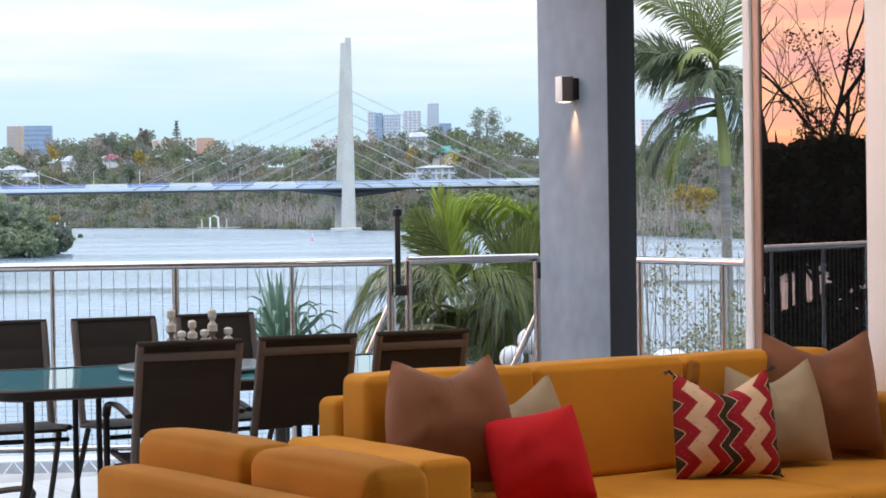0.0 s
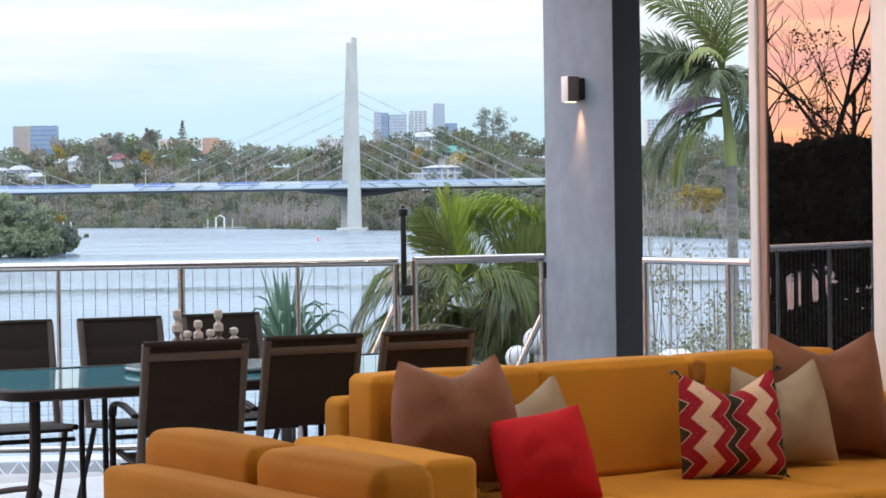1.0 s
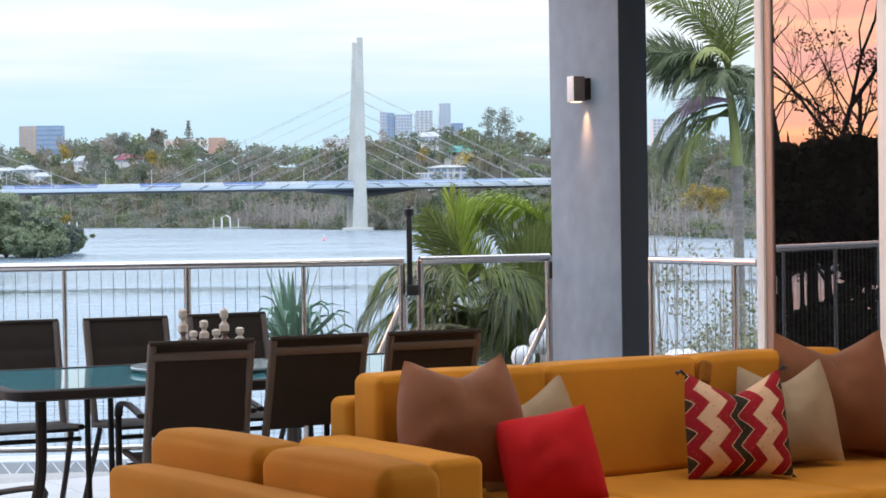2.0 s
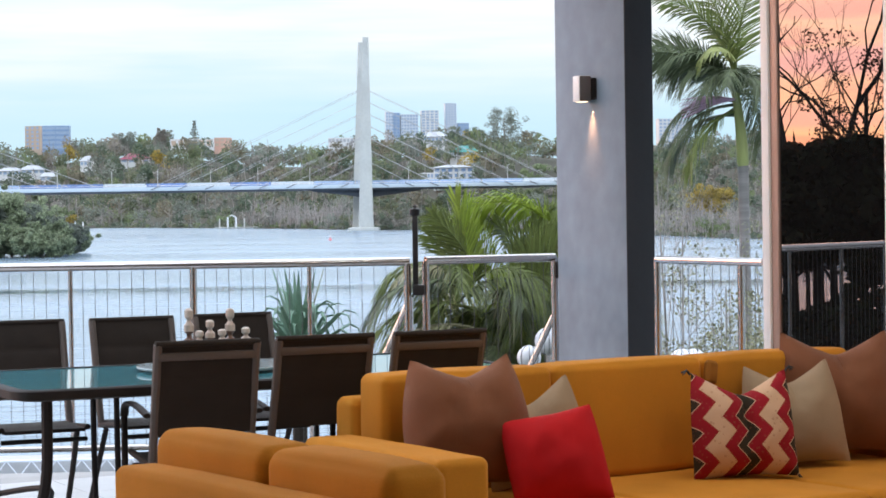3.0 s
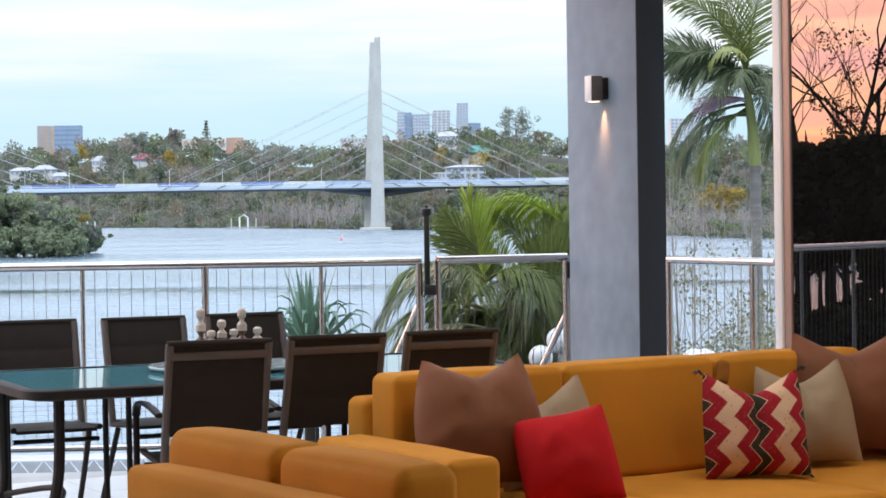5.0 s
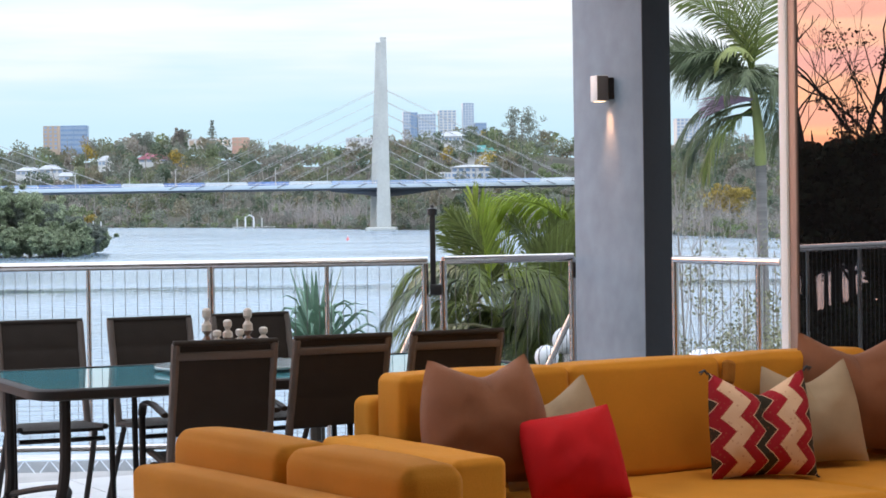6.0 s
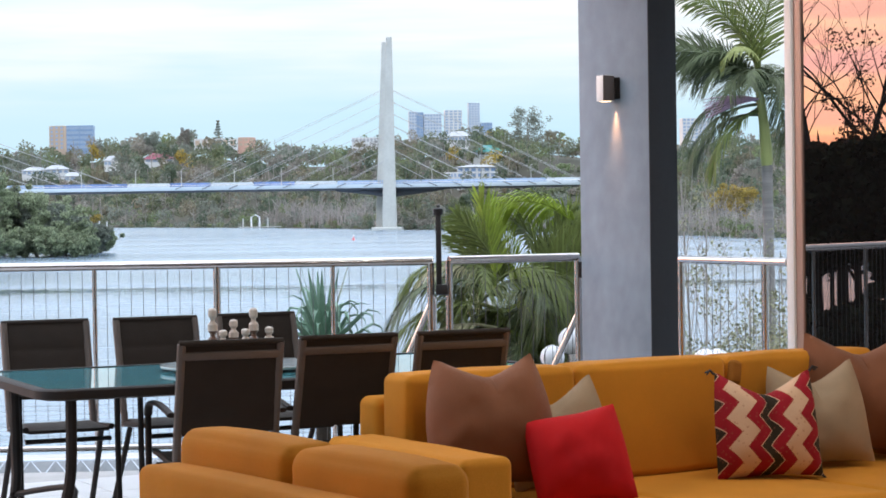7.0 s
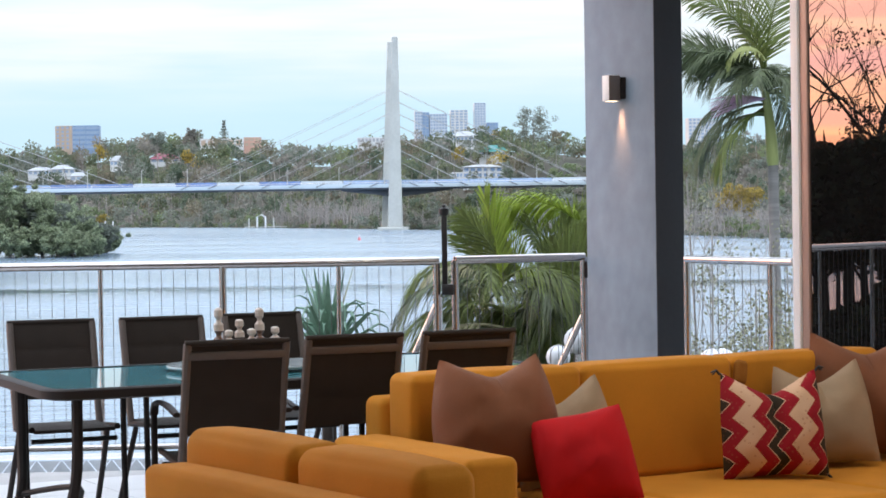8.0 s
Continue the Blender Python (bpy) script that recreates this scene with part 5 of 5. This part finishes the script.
    for i, (az, elev, length, bend) in enumerate(((178, 12, 1.45, 105), (188, -4, 1.45, 85), (172, -30, 1.2, 58), (215, -8, 1.3, 80), (150, 5, 1.3, 90))):
        top_leaf(FROND if i == 3 else FROND_DARK, az, elev, length, bend, z=7.2 - 0.05 * i, hang=0.8, leaf=0.42, width=0.022, splay=60)
    for az, elev, length, bend in ((2, 55, 1.5, 95), (225, 62, 0.9, 140), (190, 74, 1.0, 140), (290, 55, 0.9, 130), (320, 40, 1.1, 120), (140, 60, 1.3, 110), (-12, 40, 1.5, 90), (14, 20, 1.4, 100), (-5, 5, 1.4, 95), (75, 50, 1.5, 80), (110, 35, 1.4, 100), (255, 58, 1.1, 120), (60, 15, 1.4, 110)):
        top_leaf(FROND_DARK, az, elev, length, bend, hang=0.6, z=7.3)
    # young spear bending over, and the flower spray under the crown
    bm = bmesh.new()
    plume(bm, (-0.12, -0.12, 7.75), 200, 60, 0.75, 150, rng, leaf=0.22, pairs=30, width=0.05, hang=0.9, splay=60, rib=0.03)
    part("young_leaf", bm, CROWNSHAFT, t, "pale folded young leaf", smooth=False)
    bm = bmesh.new()
    for k in range(16):
        a = radians(170 + 26 * math.sin(k * 2.1))
        d = Vector((math.cos(a), math.sin(a) * 0.6, -0.30 + 0.42 * ((k * 0.618) % 1)))
        tube(spline([Vector((-0.12, -0.1, 7.22)), Vector((-0.12, -0.1, 7.24)) + d * 0.35, Vector((-0.12, -0.1, 7.18)) + d * 0.78], 3), [0.014 - 0.0015 * n for n in range(7)], 4, bm)
    part("flower_spray", bm, SPRAY, t, "lilac flower spray")
    # strap-leaved screw pine beside the rail
    s = thing("screw_pine", "spiky blue-green strap-leaved shrub below the rail", "shrub", pose(-1.0, 14.6, -2.92))
    part("trunk", tube([(0, 0, -0.2), (0.02, 0, 3.5)], [0.06, 0.05], 8), DARK_BARK, s)
    for i in range(64):
        a, el = i * 2.399, 1.42 - 1.25 * (i / 64)
        ln = rng.uniform(0.44, 0.66) * (1.12 if i < 14 else 1.0)
        out = Vector((math.cos(a), math.sin(a), 0))
        kink = 1.0 if i < 10 else rng.uniform(0.45, 0.7)
        bm = bmesh.new()
        prev, c, ang = None, Vector((0.02, 0, 3.42)), el
        for k in range(9):
            u = k / 8
            wide = 0.026 * (1 - u ** 2.5) + 0.002
            w = Vector((-out.y, out.x, 0)) * wide
            fold = Vector((0, 0, -wide * 0.8))
            row = (bm.verts.new(c - w), bm.verts.new(c + fold), bm.verts.new(c + w))
            if prev:
                bm.faces.new((prev[0], prev[1], row[1], row[0]))
                bm.faces.new((prev[1], prev[2], row[2], row[1]))
            prev = row
            if u >= kink:
                ang = max(-1.45, ang - rng.uniform(0.6, 1.1))
            c = c + (out * math.cos(ang) + Vector((0, 0, math.sin(ang)))) * (ln / 8)
        part("leaf", bm, STRAP, s)
    # thin saplings on the bank past the side rail
    for i in range(9):
        x, y = 2.62 + i * 0.19 + rng.uniform(-0.08, 0.08), 22 + rng.uniform(-2, 3)
        limb_tree("sapling", "thin mangrove sapling with sparse small leaves", pose(x, y, -4.3), rng.uniform(4.0, 5.2) + (0.7 if i == 3 else 0), 0.030, 0.95, LEAF_NEAR, PALE_BARK, rng, leaf=0.026, per=70, lobes=26, fork=0.34, puff=0.24)
    for x, y, h in ((2.62, 22.6, 6.6), (2.78, 23.4, 7.2), (3.9, 24.5, 6.2)):
        limb_tree("bare_sapling", "thin bleached leafless sapling on the river bank", pose(x, y, -4.3), h, 0.025, 0.7, LEAF_NEAR, PALE_BARK, rng, lobes=18, fork=0.30, bare=True)
    # bleached branching scrub along the far waterline past the pier
    for i in range(9):
        q = 0.098 + i * 0.006 + rng.uniform(-0.002, 0.002)
        y = shore_at(q) * 1.005
        limb_tree("dead_tree", "bleached leafless tree leaning over the far waterline", pose(q * y, y, ground_z(q * y, y)), rng.uniform(5.5, 9.5), 0.14, 5.0, LEAF_NEAR, PALE_BARK, rng, lobes=16, fork=0.2, bare=True)


build_palms()


def forked_limb(bm, p, d, length, r, depth, rng):
    """One limb that bends once and divides into two or three thinner ones."""
    mid = p + d * length * 0.5 + Vector(rng.normal(size=3) * length * 0.05)
    end = p + d * length
    tube([p, mid, end], [r, r * 0.86, r * 0.72], 6 if depth > 2 else 4, bm)
    if depth == 0:
        return
    for k in range(3 if depth in (2, 4) else 2):
        turn = Vector(rng.normal(size=3) * (0.42, 0.42, 0.22))
        nd = (d + turn + Vector((0, 0, 0.12))).normalized()
        forked_limb(bm, end if k < 2 else mid, nd, length * rng.uniform(0.58, 0.86), r * (0.70 if k == 0 else 0.52), depth - 1, rng)


def bare_tree(m, height, r, rng):
    t = thing("bare_tree", "tall bare forking tree silhouetted against the afterglow", "tree", m)
    bm = bmesh.new()
    tube([(0, 0, -0.5), (0.1, 0, height * 0.15), (0.05, 0, height * 0.3)], [r * 1.3, r, r * 0.9], 8, bm)
    for k, (dx, dy) in enumerate(((0.28, 0.22), (-0.24, -0.26))):
        forked_limb(bm, Vector((0.05, 0, height * 0.29)), Vector((dx, dy, 1)).normalized(), height * 0.26, r * (0.75 - 0.15 * k), 5, rng)
    part("trunk", bm, DARK_BARK, t)


def build_left_grove():
    """Trees on the bank to the west, coloured near black as silhouettes against the afterglow; the door glass mirrors
    them.
    """
    rng = np.random.default_rng(4)
    for i in range(26):
        az = radians(-66.5 + (i - 13) * 1.25 + rng.uniform(-0.5, 0.5))
        d = 56 + rng.uniform(-5, 9)
        x, y = 2 + d * math.sin(az), 10.5 + d * math.cos(az)
        limb_tree("grove_tree", "bushy riverside tree with leaves coloured as a silhouette against the afterglow", pose(x, y, WATER_Z), 6.6 + rng.uniform(-0.5, 0.5), 0.13, 2.4, SHADE_LEAF, DARK_BARK, rng, leaf=0.26, per=190, lobes=30, fork=0.60)
    # added bushes that blacken the lower pane in place of mirrored chairs
    for i in range(22):
        az = radians(-66.5 + (i - 11) * 1.4 + rng.uniform(-0.5, 0.5))
        d = 50 + rng.uniform(-3, 4)
        limb_tree("filler_bush", "low near-black bush added to stand in for mirrored chairs", pose(2 + d * math.sin(az), 10.5 + d * math.cos(az), WATER_Z), 2.6 + rng.uniform(-0.5, 0.5), 0.07, 1.3, SHADE_LEAF, DARK_BARK, rng, leaf=0.2, per=110, lobes=16, fork=0.05, category="bush")
    # wooded knoll behind the grove
    az = radians(-66.5)
    cx, cy = 2 + 330 * math.sin(az), 10.5 + 330 * math.cos(az)
    bm = turned([(130, 0), (118, 3.6), (95, 7.2), (65, 10.6), (30, 13.0), (2, 14.0)], 48)
    for v in bm.verts:
        v.co.z += noise.noise(v.co * 0.05) * 4.0
    knoll = tagged(part("knoll", bm, SOIL, m=pose(cx, cy, WATER_Z - 0.5)), "dark wooded knoll under the afterglow", "hill", kind="structure")
    cc = np.array([(r * math.cos(a), r * math.sin(a), 14.2 - 10.4 * (r / 115) ** 1.7) for r in (15, 35, 55, 75, 95, 110) for a in np.linspace(0, 6.2, int(4 + r * 0.5))])
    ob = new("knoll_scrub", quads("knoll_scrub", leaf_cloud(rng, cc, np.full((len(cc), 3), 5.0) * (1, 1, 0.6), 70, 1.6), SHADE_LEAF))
    ob.matrix_basis = pose(cx, cy, WATER_Z - 0.5)
    tagged(ob, "low scrub covering the knoll, coloured as a silhouette", "scrub", kind="stuff")
    for i, (da, h, bare) in enumerate(((1.05, 11.5, True), (0.0, 17, True), (-1.25, 11.5, False), (-0.5, 8.0, False), (0.8, 7.8, False), (-2.4, 14, True), (3.0, 13, True))):
        az = radians(-66.5 + da)
        x, y = 2 + 66 * math.sin(az), 10.5 + 66 * math.cos(az)
        if bare:
            bare_tree(pose(x, y, WATER_Z, 0, 0, 40 * i), h, 0.0125 * h, rng)
            continue
        limb_tree("tall_tree", "tall sparse tree silhouetted against the afterglow", pose(x, y, WATER_Z), h, 0.22, 2.6, BACKLIT_LEAF, DARK_BARK, rng, leaf=0.08, per=55, lobes=22, fork=0.40, puff=0.24)


build_left_grove()


# ---------------------------------------------------------------- garden lamps and steps seen past the gate
def globe(x, y, z, r):
    t = thing("garden_lamp", "white ribbed globe garden lamp below the terrace", "garden lamp", pose(x, y, z), group="globe lamps in the garden")
    part("globe", turned([(r * math.sin(a), -r * math.cos(a)) for a in (0.15, 0.5, 0.85, 1.2, 1.57, 1.95, 2.3, 2.65, 3.0)], 20), CANVAS, t)
    for k in range(4):
        part("rib", tube([(math.cos(k * 0.785) * r * 1.01 * math.sin(a), math.sin(k * 0.785) * r * 1.01 * math.sin(a), -r * 1.01 * math.cos(a)) for a in [0.524 * n for n in range(13)]], 0.003, 5), WIRE, t)
    part("post", tube([(0, 0, -z - 3.2), (0, 0, -0.9 * r)], 0.03, 8), STEEL, t)


for x, y, z, r in ((0.66, 15.3, 0.40, 0.090), (0.82, 15.6, 0.50, 0.105), (2.10, 18.0, 0.15, 0.12), (2.23, 18.3, 0.13, 0.12)):
    globe(x, y, z, r)


def build_steps():
    t = thing("stair_rail", "sloping stainless handrails of the garden steps", "handrail")
    for x in (-0.18, 0.80):
        a, b = Vector((x, 13.35, 0.93)), Vector((x - 0.95, 13.9, -1.15))
        part("bar", tube([a, b], 0.020, 10), STEEL, t)
        part("post", tube([(a.x, a.y, -0.2), a], 0.018, 8), STEEL, t)
        part("post", tube([(b.x, b.y, b.z - 1.6), b], 0.018, 8), STEEL, t)


build_steps()


def build_pontoon():
    """Moored gangway whose white lattice shows past the floor's edge."""
    t = thing("gangway", "white lattice gangway moored on the river", "gangway", pose(-7.5, 42, WATER_Z, 0, 0, 4))
    part("deck", block(-8, 8, 0.15, 1.4, 0.10, 0.58, 0.02), GROUT, t, "grey deck side")
    for z in (0.30, 0.62):
        part("chord", tube([(-8, 0, z), (8, 0, z)], 0.03, 6), CANVAS, t)
    for k in range(32):
        x = -8 + k * 0.5
        part("brace", tube([(x, 0, 0.30), (x + 0.25, 0, 0.62), (x + 0.5, 0, 0.30)], 0.018, 5), CANVAS, t)
    for k in range(5):
        part("float", block(-7.8 + k * 3.4, -5.6 + k * 3.4, 0.1, 1.3, -0.2, 0.10, 0.05), CONCRETE, t)


build_pontoon()
